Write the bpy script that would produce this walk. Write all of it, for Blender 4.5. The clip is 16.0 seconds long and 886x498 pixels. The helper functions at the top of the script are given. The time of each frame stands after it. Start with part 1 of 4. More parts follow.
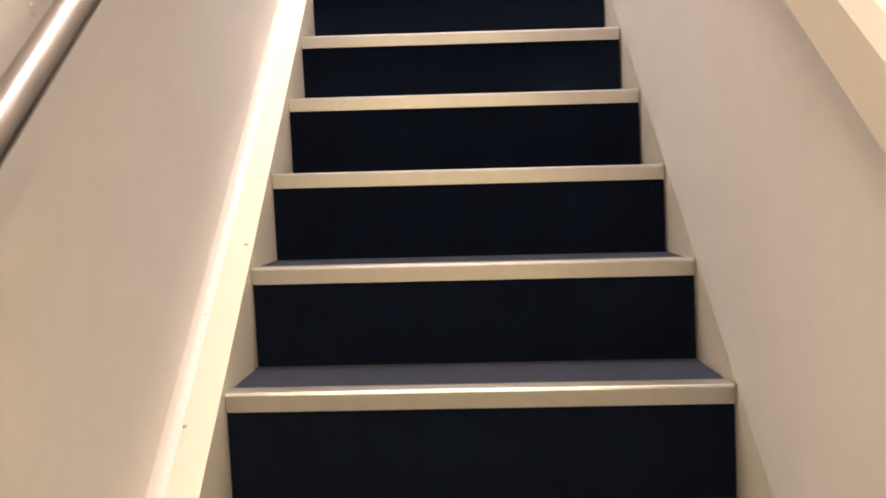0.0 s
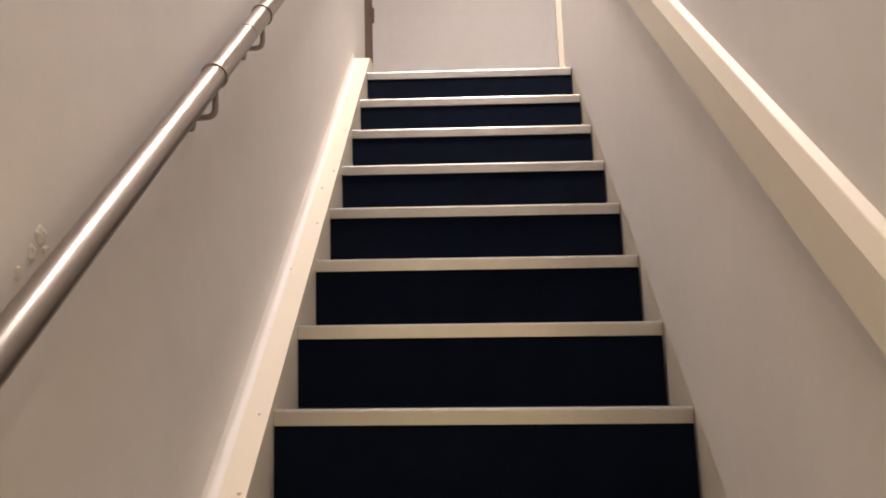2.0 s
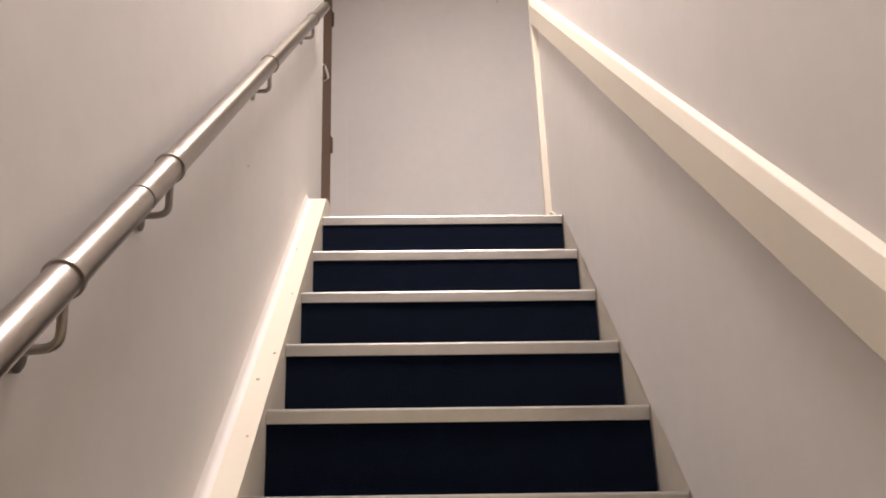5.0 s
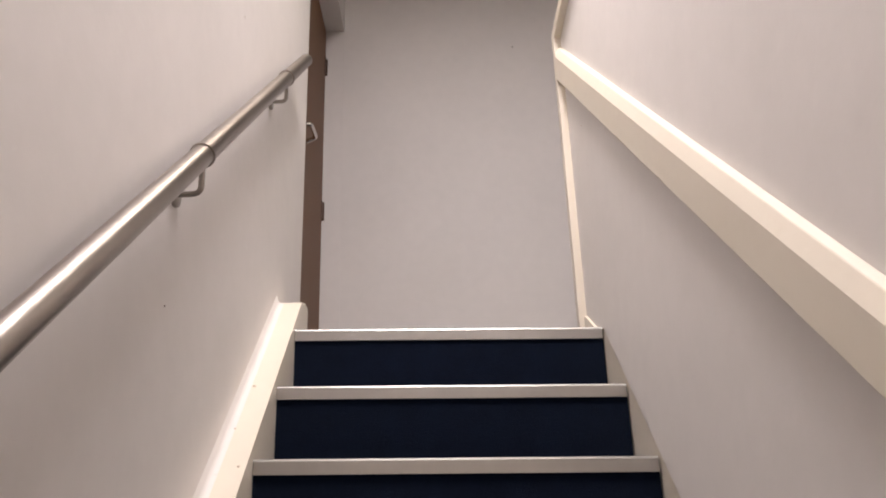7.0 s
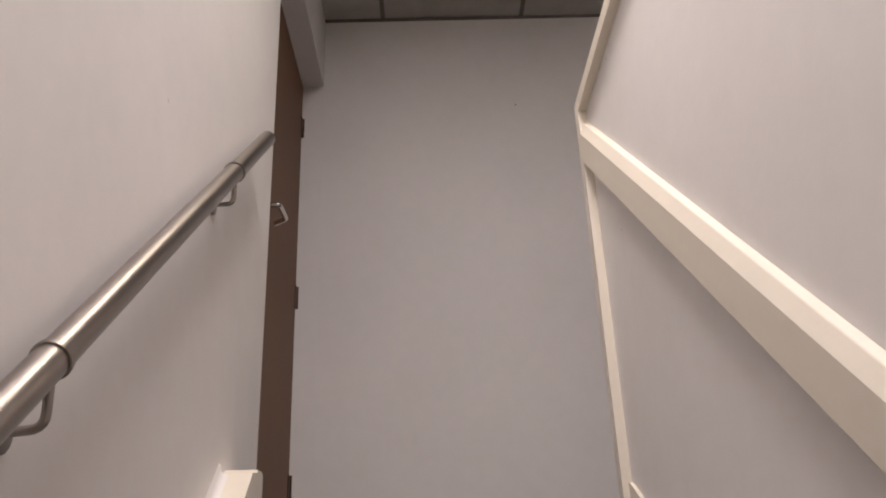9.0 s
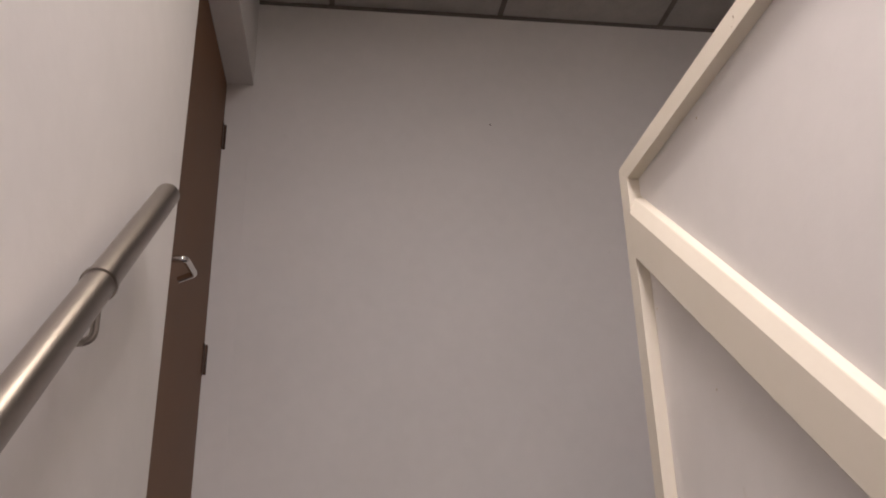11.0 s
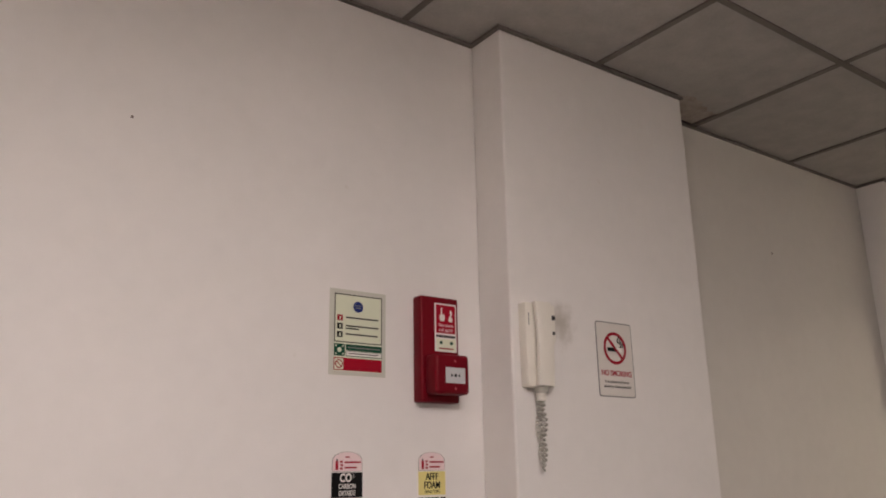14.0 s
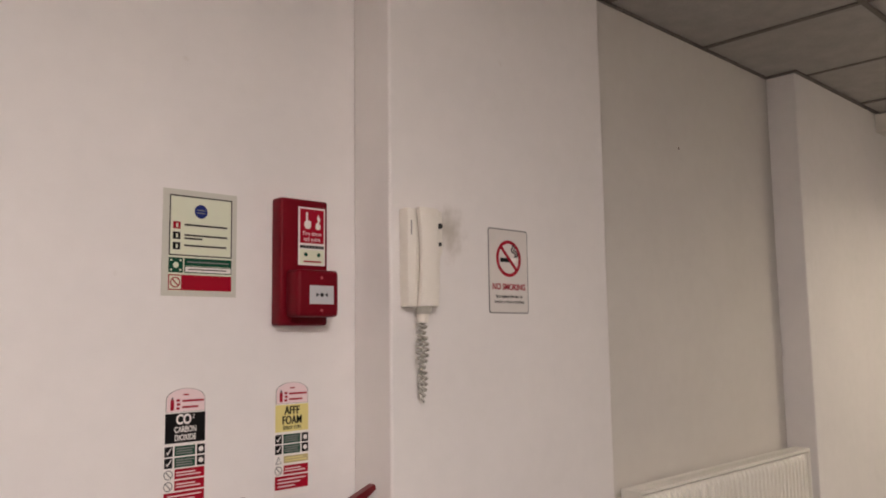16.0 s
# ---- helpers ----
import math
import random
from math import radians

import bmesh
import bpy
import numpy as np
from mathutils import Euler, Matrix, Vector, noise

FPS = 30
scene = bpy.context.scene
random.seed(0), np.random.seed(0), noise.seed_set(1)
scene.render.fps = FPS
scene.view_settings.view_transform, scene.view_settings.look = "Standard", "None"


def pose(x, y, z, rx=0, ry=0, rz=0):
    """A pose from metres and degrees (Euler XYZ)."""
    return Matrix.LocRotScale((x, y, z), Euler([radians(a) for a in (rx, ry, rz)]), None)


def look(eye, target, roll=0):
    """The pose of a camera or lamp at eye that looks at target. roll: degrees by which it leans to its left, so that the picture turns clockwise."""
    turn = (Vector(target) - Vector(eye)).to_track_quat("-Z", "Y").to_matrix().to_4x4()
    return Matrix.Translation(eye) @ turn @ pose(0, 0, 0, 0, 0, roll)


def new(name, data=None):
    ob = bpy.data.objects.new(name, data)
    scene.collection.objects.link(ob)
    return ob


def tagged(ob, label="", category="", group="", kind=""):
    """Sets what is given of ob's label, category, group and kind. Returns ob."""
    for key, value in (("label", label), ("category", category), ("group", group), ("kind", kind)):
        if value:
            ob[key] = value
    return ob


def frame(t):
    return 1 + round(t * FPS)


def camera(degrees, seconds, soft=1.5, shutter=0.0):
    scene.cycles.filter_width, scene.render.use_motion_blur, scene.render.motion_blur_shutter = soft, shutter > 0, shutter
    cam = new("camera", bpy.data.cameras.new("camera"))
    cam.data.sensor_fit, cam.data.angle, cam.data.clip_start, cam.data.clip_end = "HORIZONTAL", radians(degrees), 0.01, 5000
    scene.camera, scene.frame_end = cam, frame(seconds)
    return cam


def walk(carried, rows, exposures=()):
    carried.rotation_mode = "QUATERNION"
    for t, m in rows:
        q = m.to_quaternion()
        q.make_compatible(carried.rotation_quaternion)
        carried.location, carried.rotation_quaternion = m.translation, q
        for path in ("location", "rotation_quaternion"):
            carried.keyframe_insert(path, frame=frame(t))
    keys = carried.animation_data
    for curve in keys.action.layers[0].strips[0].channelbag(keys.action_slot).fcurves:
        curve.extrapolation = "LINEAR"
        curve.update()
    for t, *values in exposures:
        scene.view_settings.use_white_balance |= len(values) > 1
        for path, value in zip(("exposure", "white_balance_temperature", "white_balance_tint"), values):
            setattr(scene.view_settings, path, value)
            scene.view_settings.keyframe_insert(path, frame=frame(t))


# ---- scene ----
cam = camera(57.8, 16.0, 1.9)
PATH = [
    (0, (0.001, -3.198, -1.404), (-0.051, -1.203, -1.533), -2.6),
    (0.5, (0.012, -3.19, -1.369), (-0.059, -1.191, -1.358), -2.5),
    (1, (0.008, -3.172, -1.344), (-0.066, -1.179, -1.201), -2.0),
    (1.5, (0.009, -3.155, -1.319), (-0.065, -1.175, -1.05), -2.0),
    (2, (0.013, -3.112, -1.307), (-0.066, -1.143, -0.963), -1.7),
    (2.5, (0.021, -3.073, -1.302), (-0.053, -1.114, -0.911), -1.4),
    (3, (-0.005, -2.994, -1.296), (-0.052, -1.046, -0.847), -1.6),
    (3.5, (-0.043, -2.904, -1.241), (-0.052, -0.966, -0.745), -1.9),
    (4, (-0.064, -2.827, -1.174), (-0.029, -0.903, -0.627), -2.2),
    (6.5, (-0.016, -2.234, -0.690), (0.026, -0.355, -0.016), -1.9),
    (7, (-0.018, -2.115, -0.582), (0.003, -0.246, 0.115), -1.8),
    (7.5, (-0.039, -2.011, -0.456), (-0.011, -0.166, 0.301), -2.0),
    (8, (-0.022, -1.904, -0.352), (0.017, -0.077, 0.445), -2.2),
    (10.5, (-0.088, -1.271, 0.219), (0.02, 0.592, 0.945), -2.2),
    (11, (-0.131, -1.122, 0.364), (0.121, 0.724, 1.089), -1.4),
    (11.5, (-0.128, -0.983, 0.502), (0.263, 0.839, 1.201), -0.8),
    (12, (-0.152, -0.892, 0.608), (0.392, 0.922, 1.234), -1.6),
    (12.5, (-0.150, -0.731, 0.749), (0.587, 1.031, 1.343), -0.7),
    (13, (-0.085, -0.552, 0.884), (0.763, 1.158, 1.482), -0.4),
    (13.5, (-0.025, -0.376, 0.985), (0.93, 1.275, 1.589), -0.5),
    (14, (0.005, -0.232, 1.128), (1.141, 1.321, 1.673), -1.0),
    (14.5, (0.076, -0.145, 1.188), (1.317, 1.353, 1.655), -1.0),
    (15, (0.144, -0.068, 1.197), (1.449, 1.394, 1.596), -0.5),
    (15.5, (0.202, -0.02, 1.266), (1.551, 1.422, 1.583), -0.5),
    (16, (0.248, -0.004, 1.288), (1.622, 1.433, 1.504), -0.8),
]
EXPOSE = [(0, 0.90, 6700, 11), (0.5, 0.76, 6700, 12), (1, 0.60, 6700, 12), (1.5, 0.32, 6700, 12), (2, 0.08, 6700, 12), (2.5, 0.30, 6700, 12),
          (3, 0.35, 6700, 12), (3.5, 0.29, 6650, 12), (4, 0.17, 6650, 12), (6.5, -0.10, 6200, 12), (8, -0.46, 6200, 12), (10.5, -0.90, 6200, 13),
          (11.5, -0.76, 6300, 13), (12.5, -0.76, 6350, 12), (13.5, -0.22, 6400, 12), (14.5, 0.06, 6400, 12), (16, 0.16, 6400, 12)]
walk(cam, [(t, look(eye, target, roll)) for t, eye, target, roll in PATH], EXPOSE)

# ---- plan, metres ----
GO, RI = 0.2116, 0.1885          # going and rise of a step
XL, XR = -0.403, 0.431           # ends of the treads
SLOPE = RI / GO
WALL_L, WALL_R = -0.475, 0.432   # wall faces beside the stair
YF = 1.556                       # facing wall of the landing
YC = 1.417                       # front of the two piers on that wall
CEIL = 2.445
STEPS = 15
LOW = -STEPS * RI - 0.004        # lower hall floor
YB = -3.45                       # back end of the stairwell
CAP = 1.075                      # top of the half-height partition
Y_END = 0.240                    # end of the partition

# ---- world and lights ----
world = bpy.data.worlds.new("world")
scene.world = world
world.use_nodes = True
bg = world.node_tree.nodes["Background"]
bg.inputs[0].default_value, bg.inputs[1].default_value = (0.9, 0.92, 1.0, 1), 0.02


def area_lamp(name, x, y, z, sx, sy, watts, colour, spread=180):
    lamp = bpy.data.lights.new(name, "AREA")
    lamp.shape, lamp.size, lamp.size_y = "RECTANGLE", sx, sy
    lamp.energy, lamp.color, lamp.spread = watts, colour, radians(spread)
    ob = new(name, lamp)
    ob.matrix_world = pose(x, y, z)
    return ob


STAIR_LAMP = (0.0, -1.24)
LANDING_LAMP = (0.02, -0.05)
# room lamps are unseen, at invented places, added to brighten piers and left wall
ROOM_FILL_LAMPS = ((1.25, -1.10), (4.70, -0.20))
HALL_LAMPS = ((-0.36, -4.05), (0.52, -4.05))
area_lamp("stair_lamp", *STAIR_LAMP, CEIL - 0.03, 0.56, 0.56, 80, (1.0, 0.897, 0.858), 178)
area_lamp("landing_lamp", *LANDING_LAMP, CEIL - 0.03, 0.50, 0.50, 6, (1.0, 0.85, 0.66), 95)
area_lamp("room_fill_lamp", *ROOM_FILL_LAMPS[0], CEIL - 0.03, 0.56, 0.56, 4, (1.0, 0.89, 0.84), 170)
area_lamp("room_fill_lamp", *ROOM_FILL_LAMPS[1], CEIL - 0.03, 0.56, 0.56, 24, (1.0, 0.86, 0.64), 150)
for hx, hy in HALL_LAMPS:
    area_lamp("hall_lamp", hx, hy, -0.47, 0.12, 0.12, 13, (1.0, 0.80, 0.50), 170)


# ---- materials ----
def material(name, colour, rough=0.5, metal=0.0, second=None, scale=6.0, mix=0.35, bump=0.0, bump_scale=80.0,
             stretch=(1, 1, 1), emit=0.0, spec=0.5, sheen=0.0, wear=None, wear_at=0.68):
    m = bpy.data.materials.new(name)
    m.use_nodes = True
    nt = m.node_tree
    b = nt.nodes["Principled BSDF"]
    b.inputs["Roughness"].default_value, b.inputs["Metallic"].default_value = rough, metal
    b.inputs["Specular IOR Level"].default_value = spec
    b.inputs["Sheen Weight"].default_value = sheen
    base = (*colour, 1)
    b.inputs["Base Color"].default_value = base
    tc = nt.nodes.new("ShaderNodeTexCoord")
    mp = nt.nodes.new("ShaderNodeMapping")
    mp.inputs["Scale"].default_value = stretch
    nt.links.new(tc.outputs["Object"], mp.inputs["Vector"])
    if second:
        n1 = nt.nodes.new("ShaderNodeTexNoise")
        n1.inputs["Scale"].default_value, n1.inputs["Detail"].default_value = scale, 6
        nt.links.new(mp.outputs[0], n1.inputs["Vector"])
        n2 = nt.nodes.new("ShaderNodeTexNoise")
        n2.inputs["Scale"].default_value, n2.inputs["Detail"].default_value = scale * 9, 4
        nt.links.new(mp.outputs[0], n2.inputs["Vector"])
        add = nt.nodes.new("ShaderNodeMath")
        add.operation = "MULTIPLY_ADD"
        nt.links.new(n2.outputs["Fac"], add.inputs[0])
        add.inputs[1].default_value = 0.5
        nt.links.new(n1.outputs["Fac"], add.inputs[2])
        ramp = nt.nodes.new("ShaderNodeValToRGB")
        ramp.color_ramp.elements[0].position, ramp.color_ramp.elements[1].position = 0.75 - mix, 0.75 + mix
        ramp.color_ramp.elements[0].color, ramp.color_ramp.elements[1].color = base, (*second, 1)
        nt.links.new(add.outputs[0], ramp.inputs[0])
        out = ramp.outputs[0]
        if wear:
            n3 = nt.nodes.new("ShaderNodeTexNoise")
            n3.inputs["Scale"].default_value, n3.inputs["Detail"].default_value = 13, 8
            nt.links.new(tc.outputs["Object"], n3.inputs["Vector"])
            r3 = nt.nodes.new("ShaderNodeValToRGB")
            r3.color_ramp.elements[0].position, r3.color_ramp.elements[1].position = wear_at, wear_at + 0.05
            nt.links.new(n3.outputs["Fac"], r3.inputs[0])
            mx = nt.nodes.new("ShaderNodeMix")
            mx.data_type = "RGBA"
            nt.links.new(r3.outputs[0], mx.inputs["Factor"])
            nt.links.new(out, mx.inputs["A"])
            mx.inputs["B"].default_value = (*wear, 1)
            out = mx.outputs["Result"]
        nt.links.new(out, b.inputs["Base Color"])
        rr = nt.nodes.new("ShaderNodeMapRange")
        rr.inputs["To Min"].default_value, rr.inputs["To Max"].default_value = max(0.02, rough - 0.08), min(1, rough + 0.08)
        nt.links.new(n1.outputs["Fac"], rr.inputs["Value"])
        nt.links.new(rr.outputs[0], b.inputs["Roughness"])
    if bump:
        n4 = nt.nodes.new("ShaderNodeTexNoise")
        n4.inputs["Scale"].default_value, n4.inputs["Detail"].default_value = bump_scale, 5
        nt.links.new(mp.outputs[0], n4.inputs["Vector"])
        bp = nt.nodes.new("ShaderNodeBump")
        bp.inputs["Strength"].default_value, bp.inputs["Distance"].default_value = bump, 0.004
        nt.links.new(n4.outputs["Fac"], bp.inputs["Height"])
        nt.links.new(bp.outputs[0], b.inputs["Normal"])
    if emit:
        b.inputs["Emission Color"].default_value = base
        b.inputs["Emission Strength"].default_value = emit
    return m


WALL = material("wall_paint", (0.80, 0.765, 0.74), 0.55, second=(0.74, 0.71, 0.685), scale=2.2, mix=0.3, bump=0.10, bump_scale=55,
                wear=(0.70, 0.66, 0.62), wear_at=0.74)
GLOSS = material("cream_gloss_paint", (0.775, 0.715, 0.61), 0.38, second=(0.745, 0.68, 0.57), scale=4, mix=0.4, bump=0.10,
                 bump_scale=30)
# wall paint darkened: the dimmer light of the recess is put into the colour
RECESS_SHADED = material("shaded_wall_paint", (0.66, 0.625, 0.575), 0.6, second=(0.61, 0.575, 0.53), scale=2.0, mix=0.3, bump=0.10, bump_scale=55)
# one navy carpet, two colours: risers carry the shade, treads the overhead light
CARPET_SHADED = material("shaded_riser_carpet", (0.0013, 0.0040, 0.0130), 0.95, second=(0.0030, 0.0072, 0.0195), scale=14, mix=0.3, bump=0.4,
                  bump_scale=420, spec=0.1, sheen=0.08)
CARPET_LIT = material("lit_tread_carpet", (0.009, 0.014, 0.036), 0.95, second=(0.016, 0.022, 0.048), scale=10, mix=0.3, bump=0.8,
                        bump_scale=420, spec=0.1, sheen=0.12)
NOSING = material("satin_aluminium", (0.58, 0.565, 0.54), 0.36, 1.0, second=(0.47, 0.455, 0.43), scale=3, mix=0.5, stretch=(1, 0.2, 0.2))
STEEL = material("brushed_steel", (0.34, 0.305, 0.275), 0.33, 1.0, second=(0.30, 0.27, 0.245), scale=22, mix=0.3, bump=0.05, bump_scale=260,
                 stretch=(1, 0.15, 0.15))
CHROME = material("chrome", (0.72, 0.70, 0.68), 0.15, 1.0)
OAK = material("oak_veneer", (0.150, 0.072, 0.034), 0.5, spec=0.2, second=(0.205, 0.105, 0.052), scale=7, mix=0.3, bump=0.1, bump_scale=40,
               stretch=(1, 7, 0.5))
BRASS = material("dark_brass", (0.11, 0.065, 0.045), 0.42, 0.7, second=(0.08, 0.05, 0.035), scale=20, mix=0.3)
TILE = material("mineral_fibre_tile", (0.47, 0.44, 0.405), 0.9, second=(0.38, 0.355, 0.325), scale=11, mix=0.28, bump=0.5, bump_scale=130,
                wear=(0.40, 0.35, 0.30), wear_at=0.72)
GRID = material("ceiling_grid_metal", (0.17, 0.145, 0.125), 0.6, second=(0.13, 0.11, 0.095), scale=9, mix=0.3)
DARK = material("ceiling_void", (0.05, 0.045, 0.04), 0.9)
PLASTER = material("broken_plaster", (0.52, 0.46, 0.40), 0.9, second=(0.33, 0.27, 0.22), scale=16, mix=0.2, bump=0.8, bump_scale=40)
FLOORING = material("landing_carpet", (0.05, 0.052, 0.062), 0.95, second=(0.07, 0.072, 0.082), scale=30, mix=0.3, bump=0.6, bump_scale=300)
RED = material("red_plastic", (0.165, 0.0018, 0.009), 0.45, spec=0.15, second=(0.145, 0.0015, 0.008), scale=12, mix=0.3, bump=0.05)
RED_PAINT = material("red_enamel", (0.15, 0.003, 0.008), 0.32, second=(0.12, 0.0025, 0.007), scale=9, mix=0.3)
WHITE_PLASTIC = material("ivory_plastic", (0.78, 0.74, 0.67), 0.35, second=(0.74, 0.70, 0.62), scale=8, mix=0.3)
CORD = material("grey_cord", (0.42, 0.40, 0.35), 0.5)
BLACK = material("black_rubber", (0.014, 0.014, 0.015), 0.5)
RADIATOR = material("radiator_enamel", (0.80, 0.77, 0.70), 0.3, second=(0.77, 0.74, 0.67), scale=6, mix=0.3)
GLOW = material("photoluminescent_card", (0.70, 0.72, 0.56), 0.45, second=(0.67, 0.69, 0.53), scale=9, mix=0.3)
CARD_RIM = material("card_rim", (0.56, 0.55, 0.48), 0.45)
SILVER_CARD = material("silver_card", (0.68, 0.64, 0.60), 0.4, second=(0.64, 0.60, 0.56), scale=9, mix=0.3)
PANE = material("call_point_pane", (0.52, 0.52, 0.53), 0.3)
DULL_RED = material("worn_red_plastic", (0.36, 0.06, 0.07), 0.5)
WHITE_INK = material("white_ink", (0.80, 0.76, 0.72), 0.5)
PINK_INK = material("pale_pink_ink", (0.78, 0.62, 0.62), 0.5)
BLACK_INK = material("black_ink", (0.006, 0.0055, 0.006), 0.4, spec=0.15)
GREY_INK = material("grey_ink", (0.22, 0.22, 0.21), 0.5, spec=0.15)
RED_INK = material("red_ink", (0.33, 0.005, 0.020), 0.4, spec=0.15)
GREEN_INK = material("green_ink", (0.006, 0.06, 0.032), 0.4, spec=0.15)
BLUE_INK = material("blue_ink", (0.018, 0.03, 0.15), 0.4, spec=0.15)
YELLOW_INK = material("yellow_ink", (0.74, 0.64, 0.24), 0.4)
TAN_INK = material("tan_ink", (0.48, 0.40, 0.20), 0.5)
LAMP_COVER = material("lamp_diffuser", (1.0, 0.9, 0.8), 0.5, emit=3.0)
WARM_COVER = material("warm_lamp_cover", (1.0, 0.8, 0.5), 0.5, emit=14.0)


def stain(mat, at, size, colour, strength):
    """A soft grimy patch round a place, broken up by noise."""
    nt = mat.node_tree
    b = nt.nodes["Principled BSDF"]
    old = b.inputs["Base Color"].links[0].from_socket
    tc = nt.nodes.new("ShaderNodeTexCoord")
    mp = nt.nodes.new("ShaderNodeMapping")
    mp.inputs["Location"].default_value = [-a / s_ for a, s_ in zip(at, size)]
    mp.inputs["Scale"].default_value = [1 / s_ for s_ in size]
    nt.links.new(tc.outputs["Object"], mp.inputs["Vector"])
    ns = nt.nodes.new("ShaderNodeTexNoise")
    ns.inputs["Scale"].default_value = 2.5
    nt.links.new(mp.outputs[0], ns.inputs["Vector"])
    ln = nt.nodes.new("ShaderNodeVectorMath")
    ln.operation = "LENGTH"
    nt.links.new(mp.outputs[0], ln.inputs[0])
    ad = nt.nodes.new("ShaderNodeMath")
    ad.operation = "ADD"
    nt.links.new(ln.outputs["Value"], ad.inputs[0])
    nt.links.new(ns.outputs["Fac"], ad.inputs[1])
    rg = nt.nodes.new("ShaderNodeMapRange")
    rg.interpolation_type = "SMOOTHSTEP"
    rg.inputs["From Min"].default_value, rg.inputs["From Max"].default_value = 0.5, 1.5
    rg.inputs["To Min"].default_value, rg.inputs["To Max"].default_value = strength, 0.0
    nt.links.new(ad.outputs[0], rg.inputs["Value"])
    mx = nt.nodes.new("ShaderNodeMix")
    mx.data_type = "RGBA"
    nt.links.new(rg.outputs[0], mx.inputs["Factor"])
    nt.links.new(old, mx.inputs["A"])
    mx.inputs["B"].default_value = (*colour, 1)
    nt.links.new(mx.outputs["Result"], b.inputs["Base Color"])


PIER = WALL.copy()
PIER.name = "handled_wall_paint"
stain(PIER, (1.625, YC, 1.545), (0.075, 0.2, 0.085), (0.40, 0.36, 0.30), 0.75)

# ---- mesh helpers ----
def finish(name, bm, mat, smooth=False):
    me = bpy.data.meshes.new(name)
    bmesh.ops.recalc_face_normals(bm, faces=bm.faces)
    bm.to_mesh(me)
    bm.free()
    me.materials.append(mat)
    if smooth:
        me.polygons.foreach_set("use_smooth", [True] * len(me.polygons))
        me.set_sharp_from_angle(angle=radians(38))
    return me


def part(name, bm, mat, parent=None, label="", smooth=False):
    ob = new(name, finish(name, bm, mat, smooth))
    if parent:
        ob.parent = parent
    if label:
        tagged(ob, label)
    return ob


def structure(name, bm, mat, label, smooth=False):
    return tagged(part(name, bm, mat, None, "", smooth), label, name.rstrip("_0123456789").split("_")[0], kind="structure")


def thing(name, x, y, z, label, category, group="", rz=0):
    ob = new(name)
    ob.empty_display_size = 0.05
    ob.matrix_basis = pose(x, y, z, 0, 0, rz)
    return tagged(ob, label, category, group)


def box(bm, x0, x1, y0, y1, z0, z1, bevel=0.0, segments=1):
    made = bmesh.ops.create_cube(bm, size=1)["verts"]
    bmesh.ops.transform(bm, verts=made, matrix=Matrix.LocRotScale(((x0 + x1) / 2, (y0 + y1) / 2, (z0 + z1) / 2), None, (x1 - x0, y1 - y0, z1 - z0)))
    if bevel:
        edges = list({e for v in made for e in v.link_edges})
        bmesh.ops.bevel(bm, geom=edges, offset=bevel, segments=segments, affect="EDGES", profile=0.5)
    return bm


def boxed(*a, **k):
    return box(bmesh.new(), *a, **k)


def prism(poly, x0, x1, bm=None, bevel=0.0, axis="x"):
    """A flat outline in (y, z), drawn out along x; axis 'y' takes an outline in (x, z)."""
    bm = bm or bmesh.new()
    place = (lambda u, v, w: (w, u, v)) if axis == "x" else (lambda u, v, w: (u, w, v))
    a = [bm.verts.new(place(u, v, x0)) for u, v in poly]
    b = [bm.verts.new(place(u, v, x1)) for u, v in poly]
    n = len(poly)
    made = [bm.faces.new(a), bm.faces.new(b[::-1])]
    for i in range(n):
        made.append(bm.faces.new((a[i], b[i], b[(i + 1) % n], a[(i + 1) % n])))
    if bevel:
        bmesh.ops.recalc_face_normals(bm, faces=made)
        bmesh.ops.bevel(bm, geom=list({e for f in made for e in f.edges}), offset=bevel, segments=2, affect="EDGES", profile=0.5)
    return bm


def tube(points, radius, sides=10, bm=None, caps=True):
    """A round bar that follows the points."""
    bm = bm or bmesh.new()
    pts = [Vector(p) for p in points]
    rings = []
    up = None
    for i, p in enumerate(pts):
        way = (pts[min(i + 1, len(pts) - 1)] - pts[max(i - 1, 0)]).normalized()
        if up is None:
            up = way.orthogonal().normalized()
        up = (up - way * up.dot(way)).normalized()
        side = way.cross(up)
        r = radius[i] if isinstance(radius, (list, tuple)) else radius
        rings.append([bm.verts.new(p + (up * math.cos(a) + side * math.sin(a)) * r) for a in [2 * math.pi * k / sides for k in range(sides)]])
    for r0, r1 in zip(rings, rings[1:]):
        for k in range(sides):
            bm.faces.new((r0[k], r0[(k + 1) % sides], r1[(k + 1) % sides], r1[k]))
    if caps:
        bm.faces.new(rings[0][::-1])
        bm.faces.new(rings[-1])
    return bm


def lathe(profile, sides=28, bm=None):
    """Turns (radius, height) pairs round the z axis."""
    return tube([(0, 0, h) for r, h in profile], [r for r, h in profile], sides, bm)


def rounded(points, turn=0.012, steps=5):
    """The points of a bent bar with its corners rounded."""
    pts = [Vector(p) for p in points]
    out = [pts[0]]
    for a, b, c in zip(pts, pts[1:], pts[2:]):
        p, q = b + (a - b).normalized() * turn, b + (c - b).normalized() * turn
        for i in range(steps + 1):
            t = i / steps
            out.append(p * (1 - t) ** 2 + b * 2 * t * (1 - t) + q * t ** 2)
    return out + [pts[-1]]


